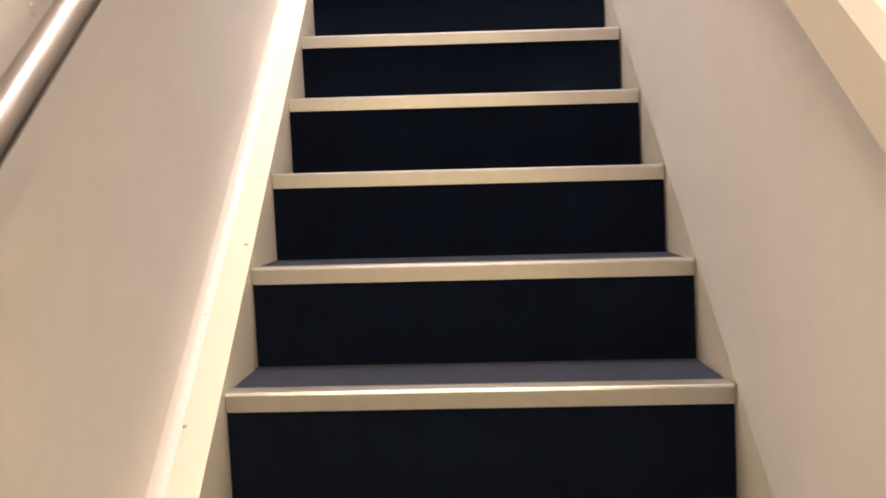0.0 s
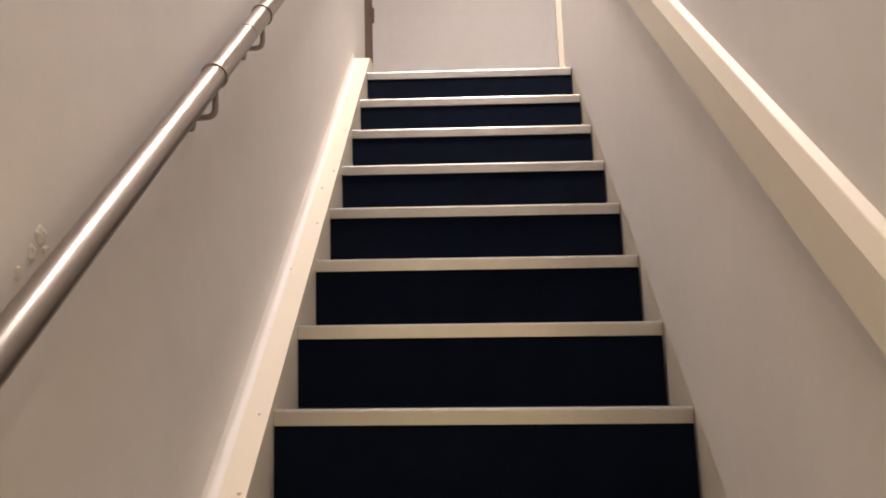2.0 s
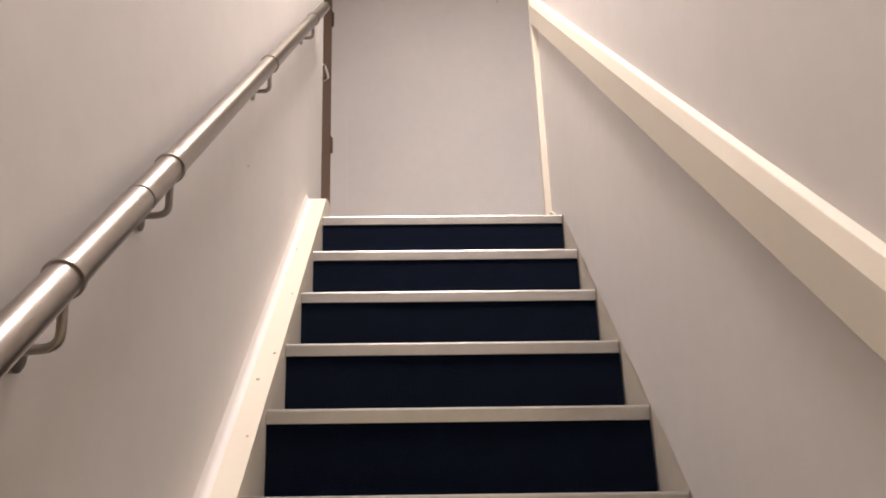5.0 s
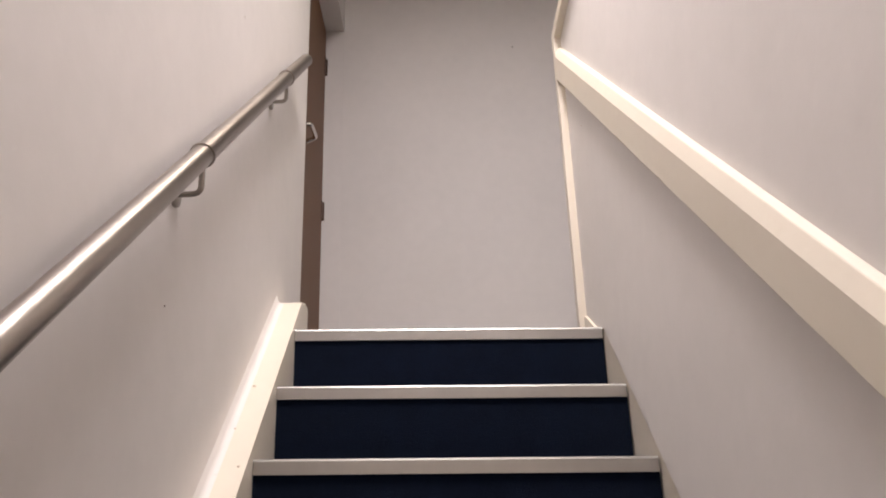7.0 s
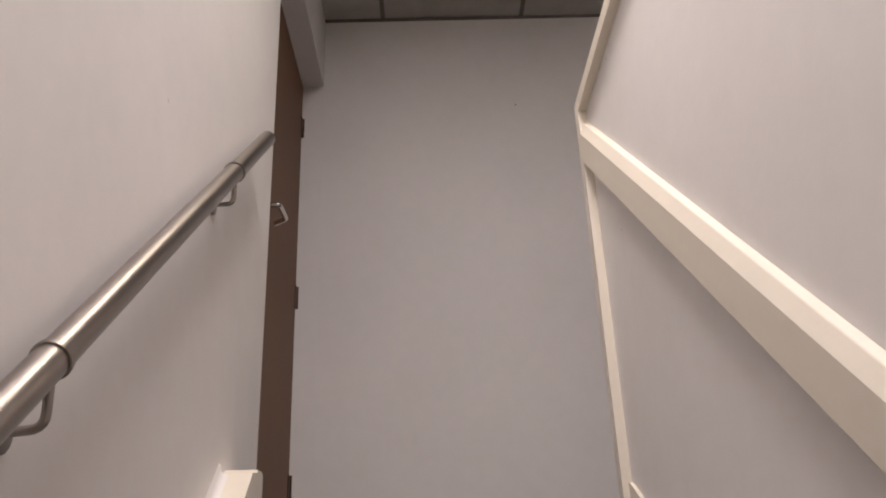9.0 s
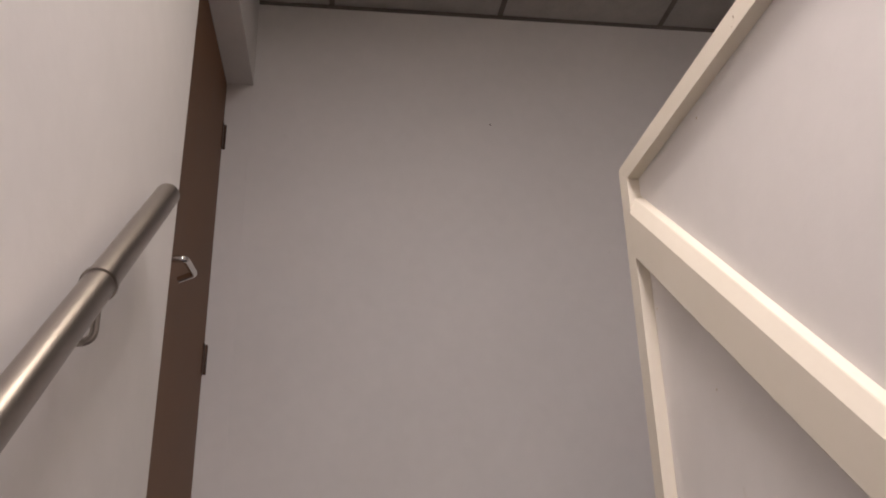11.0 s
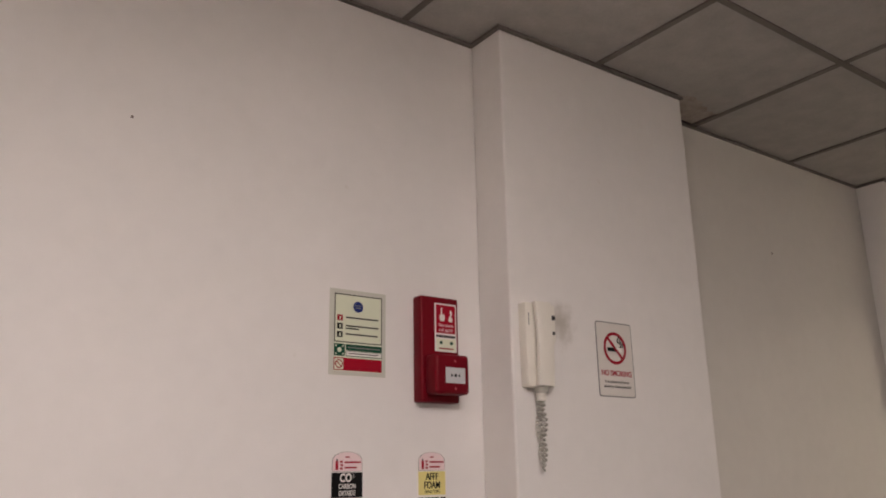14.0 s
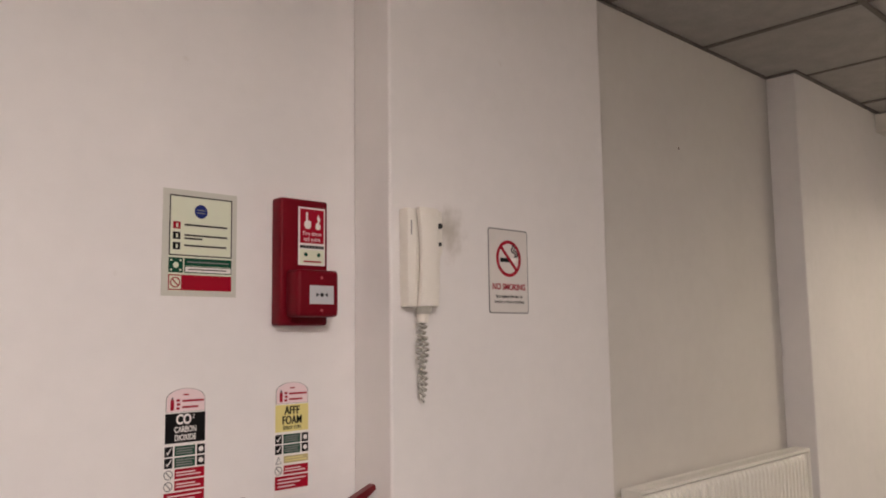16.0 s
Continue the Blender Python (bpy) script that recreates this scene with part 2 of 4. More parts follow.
def words(body, size, x, z, y, mat, parent, name="lettering", align="CENTER", wide=1.0, bold=0.0):
    """Raised lettering on a card that faces -y."""
    cu = bpy.data.curves.new(name, "FONT")
    cu.body, cu.size, cu.align_x, cu.extrude, cu.offset = body, size, align, 0.0002, bold
    tmp = bpy.data.objects.new(name, cu)
    scene.collection.objects.link(tmp)
    bpy.context.view_layer.update()
    me = bpy.data.meshes.new_from_object(tmp.evaluated_get(bpy.context.evaluated_depsgraph_get()))
    bpy.data.objects.remove(tmp)
    me.transform(Matrix.Translation((x, y, z)) @ Matrix.Rotation(radians(90), 4, "X") @ Matrix.Diagonal((wide, 1, 1, 1)))
    me.materials.clear()
    me.materials.append(mat)
    ob = new(name, me)
    ob.parent = parent
    return ob


def plate(x0, x1, z0, z1, y0, y1, bevel=0.0):
    return boxed(x0, x1, y0, y1, z0, z1, bevel=bevel)


def disc(x, z, r, y0, y1, inner=0.0, sides=32, bm=None):
    """A disc or ring on a card that faces -y."""
    bm = bm or bmesh.new()
    ang = [2 * math.pi * k / sides for k in range(sides)]
    rows = []
    for rad, y in ((r, y1), (r, y0)) + (((inner, y0), (inner, y1)) if inner else ()):
        rows.append([bm.verts.new((x + rad * math.cos(a), y, z + rad * math.sin(a))) for a in ang])
    for i in range(len(rows) if inner else 1):
        p, q = rows[i], rows[(i + 1) % len(rows)]
        for k in range(sides):
            bm.faces.new((p[k], p[(k + 1) % sides], q[(k + 1) % sides], q[k]))
    if not inner:
        bm.faces.new(rows[0])
        bm.faces.new(rows[1][::-1])
    return bm


# ---- setting: walls, floors, ceilings ----
DOOR_Y0, DOOR_Y1, DOOR_TOP, DOOR_X = 0.475, YF - 0.002, 2.065, -0.572
THICK = 0.16
bm = prism([(YB, LOW - 0.5), (DOOR_Y0, LOW - 0.5), (DOOR_Y0, CEIL), (YB, CEIL)], WALL_L - THICK, WALL_L)
structure("wall_left", bm, WALL, "off-white painted plaster wall beside the stair")
structure("wall_over_door", boxed(WALL_L - THICK, WALL_L, DOOR_Y0, DOOR_Y1, DOOR_TOP, CEIL), WALL, "off-white painted wall above the landing door")
structure("wall_landing", boxed(-1.30, 5.35, YF, YF + 0.2, -0.10, CEIL), WALL, "off-white painted wall facing the stair")
structure("pier_1", boxed(1.438, 2.298, YC, YF - 0.001, 0.0, CEIL + 0.005, bevel=0.006, segments=2), PIER, "off-white painted shallow wall pier, grubby beside the telephone")
structure("pier_2", boxed(3.800, 5.215, YC + 0.006, YF - 0.001, 0.0, CEIL + 0.005, bevel=0.006, segments=2), WALL, "off-white painted wall pier past the radiator")
structure("wall_east", boxed(5.20, 5.35, YB, YF, -0.10, CEIL), WALL, "off-white painted end wall of the upper room")
structure("wall_south", boxed(0.532, 5.35, YB - 0.15, YB, -0.10, CEIL), WALL, "off-white painted back wall of the upper room")
# thin sheet over the wall that carries the recess's shade as colour
structure("wall_recess", boxed(2.2985, 3.7995, YF - 0.004, YF - 0.0005, 0.0, CEIL), RECESS_SHADED, "painted wall recess behind the radiator, its shade put into the colour")
# partition beside the stair: its foot follows the stair, its top is level
TILT = 0.022                     # the capping climbs a little towards the stair foot
foot = lambda y: SLOPE * y - 0.028
bm = prism([(YB, foot(YB)), (-0.007, -0.034), (Y_END - 0.022, -0.034), (Y_END - 0.022, CAP - 0.02), (YB, CAP - 0.02 + TILT * (Y_END - YB))], WALL_R, WALL_R + 0.098)
structure("wall_partition", bm, WALL, "off-white painted half-height partition beside the stair")
structure("wall_under_stair", prism([(YB, LOW - 0.5), (0.05, LOW - 0.5), (0.05, -0.02), (YB, foot(YB) - 0.004)], WALL_R + 0.06, WALL_R + 0.16), WALL, "plain wall closing the stair's open side")
bm = boxed(WALL_L - THICK, 0.53, -5.20, -5.05, LOW, -0.45)
structure("wall_hall_back", bm, WALL, "cream painted back wall of the lower hall")
structure("wall_hall_left", boxed(-1.05, -0.90, -5.20, YB, LOW, -0.45), WALL, "cream painted side wall of the lower hall")
structure("wall_hall_right", boxed(0.90, 1.05, -5.20, YB, LOW, -0.45), WALL, "cream painted side wall of the lower hall")
structure("wall_hall_front", boxed(-1.05, WALL_L, YB, YB + 0.12, LOW, -0.45), WALL, "cream painted return wall of the lower hall")
structure("wall_hall_return", boxed(0.54, 1.05, YB, YB + 0.12, LOW, -0.45), WALL, "cream painted return wall of the lower hall")
structure("wall_bulkhead", boxed(WALL_L - THICK, 0.53, YB - 0.12, YB, -0.45, CEIL), WALL, "off-white wall over the foot of the stair")
structure("ceiling_hall", boxed(-1.05, 1.05, -5.20, YB - 0.002, -0.45, -0.33), WALL, "plain white lower hall ceiling")
structure("floor_hall", boxed(-1.05, 1.05, -5.20, -(STEPS - 1) * GO + 0.02, LOW - 0.1, LOW), FLOORING, "dark carpet floor of the lower hall")
structure("floor_landing", boxed(WALL_L - THICK, 5.35, 0.035, YF, -0.14, -0.034), FLOORING, "dark carpet floor of the landing")
structure("floor_room", boxed(0.532, 5.35, YB, 0.035, -0.14, -0.034), FLOORING, "dark carpet floor of the upper room")

HOLE = material("plug_hole", (0.16, 0.12, 0.10), 0.8)
CHIP = material("chipped_paint", (0.60, 0.51, 0.41), 0.8)
FILLER = material("wall_filler", (0.74, 0.69, 0.63), 0.85, second=(0.68, 0.63, 0.57), scale=30, mix=0.2, bump=0.9, bump_scale=60)


def mark(wall, name, axis, at, r, mat, lift=0.0012):
    """A small hole, chip or dab on a wall face; axis names the way the face looks."""
    rng = random.Random(round(at[1] * 1000 + at[2] * 77))
    way = {"-y": (0, -1), "+x": (1, 0), "-x": (-1, 0)}[axis]
    bm = bmesh.new()
    ring = []
    for k in range(11):
        a = 2 * math.pi * k / 11
        q = r * rng.uniform(0.7, 1.15)
        u, v = q * math.cos(a), q * math.sin(a)
        ring.append((u, v))
    for d in (0.0002, lift):
        f = 1.0 if d < lift else 0.7
        vs = [bm.verts.new((at[0] + (u * f if way[1] else way[0] * d), at[1] + (way[1] * d if way[1] else u * f), at[2] + v * f)) for u, v in ring]
        bm.faces.new(vs)
    vs = list(bm.verts)
    for k in range(11):
        bm.faces.new((vs[k], vs[(k + 1) % 11], vs[11 + (k + 1) % 11], vs[11 + k]))
    return part(name, bm, mat, wall)


obs = bpy.data.objects
for x, z, r in ((0.431, 1.938, 0.0036),):
    mark(obs["wall_landing"], "screw_hole", "-y", (x, YF, z), r, HOLE)
mark(obs["wall_recess"], "screw_hole", "-y", (2.995, YF - 0.004, 1.992), 0.0055, HOLE)
for y, z, r in ((-2.245, -1.125, 0.014), (-2.262, -1.146, 0.011), (-2.232, -1.140, 0.009), (-2.285, -1.172, 0.009)):
    mark(obs["wall_left"], "filler_dab", "+x", (WALL_L, y, z), r, FILLER, 0.0012)
mark(obs["wall_left"], "screw_hole", "+x", (WALL_L, -0.443, 0.672), 0.004, FILLER)
mark(obs["wall_left"], "screw_hole", "+x", (WALL_L, -0.816, -0.186), 0.002, HOLE)
for y, z, r in ((0.191, 0.776, 0.002), (-0.057, 1.020, 0.0025), (0.011, 0.594, 0.002)):
    mark(obs["wall_partition"], "paint_chip", "-x", (WALL_R, y, z), r, CHIP)

# suspended ceiling: tiles on a metal grid
TX, TY, TS = 2.545, 0.937, 0.684
bm = bmesh.new()
gap = 0.0095
ix = [TX + TS * i for i in range(-5, 4)]
iy = [TY + TS * j for j in range(-7, 1)]
xs = [WALL_L - 0.10] + [v for v in ix if v > WALL_L] + [5.25]
ys = [YB] + [v for v in iy if v > YB + 0.02] + [YF + 0.02]
lamp_cells = set()
for i, (x0, x1) in enumerate(zip(xs, xs[1:])):
    for j, (y0, y1) in enumerate(zip(ys, ys[1:])):
        sag = 0.002 * math.sin(3.1 * i + 1.7 * j)
        damaged = x0 < 2.2 < x1 and y1 > 1.5
        if damaged:
            # the corner of this tile beside the pier has crumbled away
            edge = [(x0 + gap, y0 + gap), (x1 - gap, y0 + gap), (x1 - gap, 1.432), (2.500, 1.424), (2.478, 1.431), (2.455, 1.408), (2.425, 1.413), (2.400, 1.388), (2.372, 1.394), (2.345, 1.380), (2.318, 1.386), (2.300, 1.402), (x0 + gap, 1.402)]
            a = [bm.verts.new((u, v, CEIL + 0.004)) for u, v in edge]
            b = [bm.verts.new((u, v, CEIL + 0.020)) for u, v in edge]
            bm.faces.new(a), bm.faces.new(b[::-1])
            for k in range(len(edge)):
                bm.faces.new((a[k], b[k], b[(k + 1) % len(edge)], a[(k + 1) % len(edge)]))
            continue
        box(bm, x0 + gap, x1 - gap, y0 + gap, y1 - gap, CEIL + 0.004 + sag, CEIL + 0.02 + sag)
ceil_tiles = structure("ceiling", bm, TILE, "grey mineral-fibre tiles of a suspended ceiling")
bm = bmesh.new()
for x in ix:
    if x > WALL_L:
        box(bm, x - 0.0105, x + 0.0105, YB, YF, CEIL - 0.001, CEIL + 0.010)
for y in iy:
    if y > YB:
        box(bm, WALL_L, 5.25, y - 0.0105, y + 0.0105, CEIL - 0.002, CEIL + 0.009)
structure("ceiling_grid", bm, GRID, "brown-grey metal grid holding the ceiling tiles")
bm = bmesh.new()
for x0, x1, y in ((WALL_L, 1.438, YF), (1.438, 2.298, YC), (2.298, 3.80, YF), (3.80, 5.20, YC + 0.006)):
    box(bm, x0, x1, y - 0.014, y - 0.0005, CEIL - 0.008, CEIL + 0.001)
box(bm, 1.424, 1.4375, YC - 0.014, YF - 0.0145, CEIL - 0.008, CEIL + 0.001)
box(bm, 3.786, 3.7995, YC - 0.008, YF - 0.0145, CEIL - 0.008, CEIL + 0.001)
structure("ceiling_trim", bm, GRID, "dark angle trim where ceiling meets wall")
structure("ceiling_patch", boxed(2.299, 2.533, 1.372, YF - 0.0145, CEIL + 0.009, CEIL + 0.018), PLASTER, "crumbled plaster behind a broken ceiling tile")
structure("ceiling_void", boxed(WALL_L - THICK, 5.35, YB - 0.12, YF + 0.2, CEIL + 0.05, CEIL + 0.10), DARK, "dark void over the suspended ceiling")

# trim of the partition: cap, end post and inclined board
bm = prism([(YB, CAP - 0.037), (Y_END - 0.037, CAP - 0.037), (Y_END - 0.003, CAP - 0.003), (Y_END - 0.008, CAP), (YB, CAP)], WALL_R - 0.024, WALL_R - 0.0005)
box(bm, WALL_R - 0.0006, WALL_R + 0.12, YB, Y_END, CAP - 0.020, CAP)
for v in bm.verts:
    v.co.z += TILT * (Y_END - v.co.y)
structure("trim_cap", bm, GLOSS, "cream gloss wooden capping on the partition")
bm = prism([(Y_END - 0.037, -0.034), (Y_END, -0.034), (Y_END, CAP - 0.006), (Y_END - 0.003, CAP - 0.0034), (Y_END - 0.037, CAP - 0.0374)], WALL_R - 0.024, WALL_R - 0.0005)
box(bm, WALL_R - 0.0006, WALL_R + 0.12, Y_END - 0.021, Y_END, -0.034, CAP - 0.0205)
structure("trim_post", bm, GLOSS, "cream gloss wooden end post of the partition")
top = lambda y: 0.8095 + 0.8625 * y
y1 = Y_END - 0.0375
front = WALL_R - 0.026
profile = [(WALL_R - 0.0005, -0.108), (front + 0.002, -0.108), (front, -0.105), (front, -0.018), (front + 0.001, -0.0155), (WALL_R - 0.014, 0.0115), (WALL_R - 0.0125, 0.0135), (WALL_R - 0.0005, 0.0190)]
bm = bmesh.new()
ends = [[bm.verts.new((x, y, top(y) + dz)) for x, dz in profile] for y in (YB, y1)]
bm.faces.new(ends[0]), bm.faces.new(ends[1][::-1])
for k in range(len(profile)):
    bm.faces.new((ends[0][k], ends[1][k], ends[1][(k + 1) % len(profile)], ends[0][(k + 1) % len(profile)]))
structure("trim_board", bm, GLOSS, "cream gloss inclined board fixed along the partition")
mark(obs["trim_cap"], "paint_chip", "-x", (WALL_R - 0.024, -0.250, CAP - 0.006), 0.0020, CHIP)
mark(obs["trim_cap"], "paint_chip", "-x", (WALL_R - 0.024, -0.243, CAP - 0.019), 0.0013, CHIP)
# skirtings of the landing
structure("baseboard_landing", boxed(WALL_L, 1.437, YF - 0.016, YF - 0.0005, -0.034, 0.10, bevel=0.003), GLOSS, "cream gloss skirting board on the landing")
structure("baseboard_recess", boxed(2.299, 3.799, YF - 0.020, YF - 0.0045, -0.034, 0.10, bevel=0.003), GLOSS, "cream gloss skirting board below the radiator")


# ---- the stair ----
lean = Matrix.Identity(4)
lean[2][0] = -0.0205      # the flight falls a little towards the partition
lean[2][3] = XL * 0.0205


def leaned(bm):
    bmesh.ops.transform(bm, matrix=lean, verts=bm.verts)
    return bm


stair = tagged(thing("staircase", 0, 0, 0, "straight flight of navy carpeted steps with metal nosings", "staircase"), kind="structure")
shared = {}
# the joiner's steps are not quite alike
UNEVEN_Z = [0, 0.006, 0.008, 0.012, 0.011, 0.0085, 0.007, 0.0045] + [0] * STEPS
UNEVEN_Y = [0, -0.002, -0.003, 0.004, 0.007, 0.005, -0.001, 0.003] + [0] * STEPS
for k in range(STEPS):
    for name in ("riser", "tread", "nosing"):
        if name not in shared:
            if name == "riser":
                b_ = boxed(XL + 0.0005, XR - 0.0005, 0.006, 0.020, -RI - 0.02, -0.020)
                m_ = CARPET_SHADED
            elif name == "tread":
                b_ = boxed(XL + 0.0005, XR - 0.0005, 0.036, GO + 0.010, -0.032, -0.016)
                m_ = CARPET_LIT
            else:
                # an L of aluminium with grooves on its top and a rounded front edge
                outline = [(0.0, -0.046), (0.0, -0.019), (0.0015, -0.0155), (0.005, -0.014)]
                for g in range(3):
                    y = 0.011 + 0.009 * g
                    outline += [(y, -0.014), (y + 0.001, -0.0155), (y + 0.003, -0.0155), (y + 0.004, -0.014)]
                outline += [(0.040, -0.014), (0.040, -0.022), (0.005, -0.022), (0.005, -0.046)]
                b_ = prism(outline, XL + 0.0008, XR - 0.0008)
                m_ = NOSING
            shared[name] = finish(name, leaned(b_), m_)
        ob = new(name, shared[name])
        ob.parent = stair
        ob.location = (0, -k * GO - UNEVEN_Y[k], -k * RI - UNEVEN_Z[k])
# side strings
line = lambda y: SLOPE * y + 0.004
pts = [(YB, LOW - 0.5), (YB, line(YB)), (0.098, line(0.098))]
for i in range(1, 7):
    a = radians(90 - 15 * i)
    pts.append((0.098 + 0.03 * (1 - i / 6) + 0.036 * i / 6 + 0.01, line(0.098) + 0.012 * math.sin(radians(15 * i))))
pts += [(0.196, line(0.098) + 0.012), (0.205, line(0.098) + 0.004), (0.205, LOW - 0.5)]
part("side_string", prism(pts, WALL_L - 0.03, XL), GLOSS, stair, "chipped cream gloss side string")
# wall paint runs over a filler bead onto the top of the string
BEAD = [(-0.002, -0.004), (0.021, -0.004), (0.021, 0.0004), (0.014, 0.0012), (0.0075, 0.0045), (0.004, 0.0105), (0.0015, 0.022), (-0.002, 0.030)]
bm = bmesh.new()
bead = [[bm.verts.new((WALL_L + dx, y, line(y) + dz)) for dx, dz in BEAD] for y in (YB + 0.002, 0.094)]
bm.faces.new(bead[0]), bm.faces.new(bead[1][::-1])
for k in range(len(BEAD)):
    bm.faces.new((bead[0][k], bead[0][(k + 1) % len(BEAD)], bead[1][(k + 1) % len(BEAD)], bead[1][k]))
part("filler_bead", bm, WALL, stair, "white painted filler along the string", smooth=True)
pts = [(YB, LOW - 0.5), (YB, foot(YB) + 0.03), (0.02, foot(0.02) + 0.03), (0.02, LOW - 0.5)]
part("side_string", prism(pts, XR + 0.004, XR + 0.05), GLOSS, stair, "cream gloss side string under the partition")

part("string_end", prism([(0.03, -0.033), (0.2025, -0.0335), (0.2025, 0.052), (0.190, 0.052)], WALL_R - 0.009, WALL_R - 0.0008), GLOSS, stair, "cream gloss end piece of the side string")
rng = random.Random(5)
for i in range(16):
    y = -2.6 + 0.16 * i + rng.uniform(-0.05, 0.05)
    x = rng.uniform(WALL_L + 0.012, XL - 0.010)
    r = rng.uniform(0.0022, 0.0045)
    bm = tube([(x, y, line(y) - 0.004), (x, y, line(y) + 0.0012)], [r * 1.3, r], 9)
    part("paint_chip", bm, CHIP, stair)

# ---- handrail on the left wall ----
HX, HR = -0.430, 0.0205
hz = lambda y: 0.8055 + 0.867 * y
RY = 0.185
rail = thing("handrail", HX, RY, hz(RY), "brushed steel tube handrail on wall brackets", "handrail")
local = lambda x, y, z: (x - HX, y - RY, z - hz(RY))
for ya, yb in ((RY - 0.002, -1.608), (-1.612, YB + 0.03)):
    part("rail_tube", tube([local(HX, ya, hz(ya)), local(HX, yb, hz(yb))], HR, 28), STEEL, rail, smooth=True)
part("rail_plug", tube([local(HX, RY - 0.006, hz(RY - 0.006)), local(HX, RY, hz(RY))], HR * 0.93, 28), STEEL, rail, "steel end cap", smooth=True)
for yb in (-0.125, -0.822, -1.50, -1.800, -2.50, -3.2):
    along = Vector((0, 1, 0.869)).normalized()
    c = Vector(local(HX, yb, hz(yb)))
    bracket = part("bracket", tube([c - along * 0.004, c - along * 0.0035, c + along * 0.0035, c + along * 0.004], [HR + 0.0005, HR + 0.003, HR + 0.003, HR + 0.0005], 28),
                   STEEL, rail, "steel collar with bent support arm", smooth=True)
    wx = WALL_L - HX
    low_ = c + Vector((0, 0.004, -HR))
    arm = rounded([low_, low_ + Vector((0, 0.004, -0.052)), Vector((wx + 0.004, low_.y - 0.004, low_.z - 0.056))], 0.016)
    part("arm", tube(arm, 0.0055, 12), STEEL, bracket, smooth=True)
    rose = tube([(wx + 0.0005, low_.y - 0.004, low_.z - 0.056), (wx + 0.006, low_.y - 0.004, low_.z - 0.056), (wx + 0.008, low_.y - 0.004, low_.z - 0.056)],
                [0.023, 0.023, 0.018], 24)
    part("rose", rose, STEEL, bracket, smooth=True)

# ---- door on the landing ----
door = tagged(thing("door_1", DOOR_X, DOOR_Y1, 0, "closed oak veneer door in a cream frame", "door"), kind="structure")
part("leaf", boxed(-0.044, 0, DOOR_Y0 - DOOR_Y1 + 0.142, -0.006, 0.004, DOOR_TOP - 0.008, bevel=0.0015), OAK, door, "brown oak veneer leaf")
for zc in (1.832, 1.0, 0.22):
    hinge = part("hinge", boxed(0.0005, 0.004, -0.030, -0.004, zc - 0.05, zc + 0.05), BRASS, door, "dark brass hinge")
    part("knuckle", tube([(0.006, -0.003, zc - 0.05), (0.006, -0.003, zc + 0.05)], 0.006, 12), BRASS, hinge, smooth=True)
part("frame_jamb", boxed(-0.06, WALL_L - DOOR_X - 0.002, -0.004, -0.0005, 0.0, DOOR_TOP - 0.0045), WALL, door, "white painted jamb lining")
part("frame_jamb", boxed(-0.06, 0.012, DOOR_Y0 - DOOR_Y1 + 0.0005, DOOR_Y0 - DOOR_Y1 + 0.140, 0.0, DOOR_TOP - 0.0045), WALL, door, "white painted jamb lining")
part("frame_head", boxed(-0.06, WALL_L - DOOR_X - 0.002, DOOR_Y0 - DOOR_Y1, -0.0005, DOOR_TOP - 0.004, DOOR_TOP - 0.0005), WALL, door, "white painted head lining")
hy, hz0 = 0.830 - DOOR_Y1, 1.086
handle = part("handle", tube(rounded([(0.0, hy, hz0), (0.055, hy, hz0), (0.058, hy + 0.118, hz0 + 0.002), (0.016, hy + 0.128, hz0 - 0.012)], 0.012), 0.009, 14), CHROME, door, "chrome lever handle", smooth=True)
part("rose", tube([(0.0005, hy, hz0), (0.008, hy, hz0)], 0.026, 24), CHROME, handle, smooth=True)
structure("wall_behind_door", boxed(-1.3, -1.2, -0.2, YF, -0.1, CEIL), WALL, "plain wall behind the landing door")


# ---- wall things on the landing ----
def slab(parent, name, mat, x0, x1, z0, z1, lift, label=""):
    """A printed field on a card: lift counts layers."""
    return part(name, plate(x0, x1, z0, z1, -0.0012 - 0.0006 * lift, -0.0011 - 0.0006 * (lift - 1)), mat, parent, label)


def lines(parent, mat, x0, x1, z, h, pitch, widths, lift=2, name="text_bar"):
    for i, w in enumerate(widths):
        slab(parent, name, mat, x0, x0 + (x1 - x0) * w, z - pitch * i - h / 2, z - pitch * i + h / 2, lift)


# fire action notice
W, H = 0.167, 0.221
n = thing("fire_action_sign", 0.952, YF, 1.377, "pale green fire action notice with green and red bands", "sign")
part("card", plate(0, W, 0, H, -0.0011, -0.0001), CARD_RIM, n)
slab(n, "field", GLOW, 0.014, W - 0.012, 0.010, H - 0.012, 1)
for a in ((0.014, W - 0.012, H - 0.0145, H - 0.012), (0.014, W - 0.012, 0.083, 0.0855), (0.014, 0.0162, 0.083, H - 0.012), (W - 0.0142, W - 0.012, 0.083, H - 0.012)):
    slab(n, "border", BLACK_INK, *a, 2)
part("disc", disc(0.083, 0.178, 0.0145, -0.0024, -0.0012), BLUE_INK, n, "blue disc")
lines(n, GREY_INK, 0.074, 0.092, 0.181, 0.002, 0.006, (1, 1), 3)
for i, mat in enumerate((RED_INK, BLACK_INK, BLACK_INK)):
    z = 0.146 - 0.0215 * i
    slab(n, "icon", mat, 0.022, 0.038, z - 0.0075, z + 0.0075, 2)
    slab(n, "icon_mark", GLOW, 0.0285, 0.0325, z - 0.0045, z + 0.0035, 3)
    lines(n, BLACK_INK, 0.047, 0.146, z + 0.002, 0.0036, 0.0068, ((0.98,), (0.98, 0.4), (0.96,))[i])
slab(n, "green_band", GREEN_INK, 0.014, 0.045, 0.048, 0.079, 2)
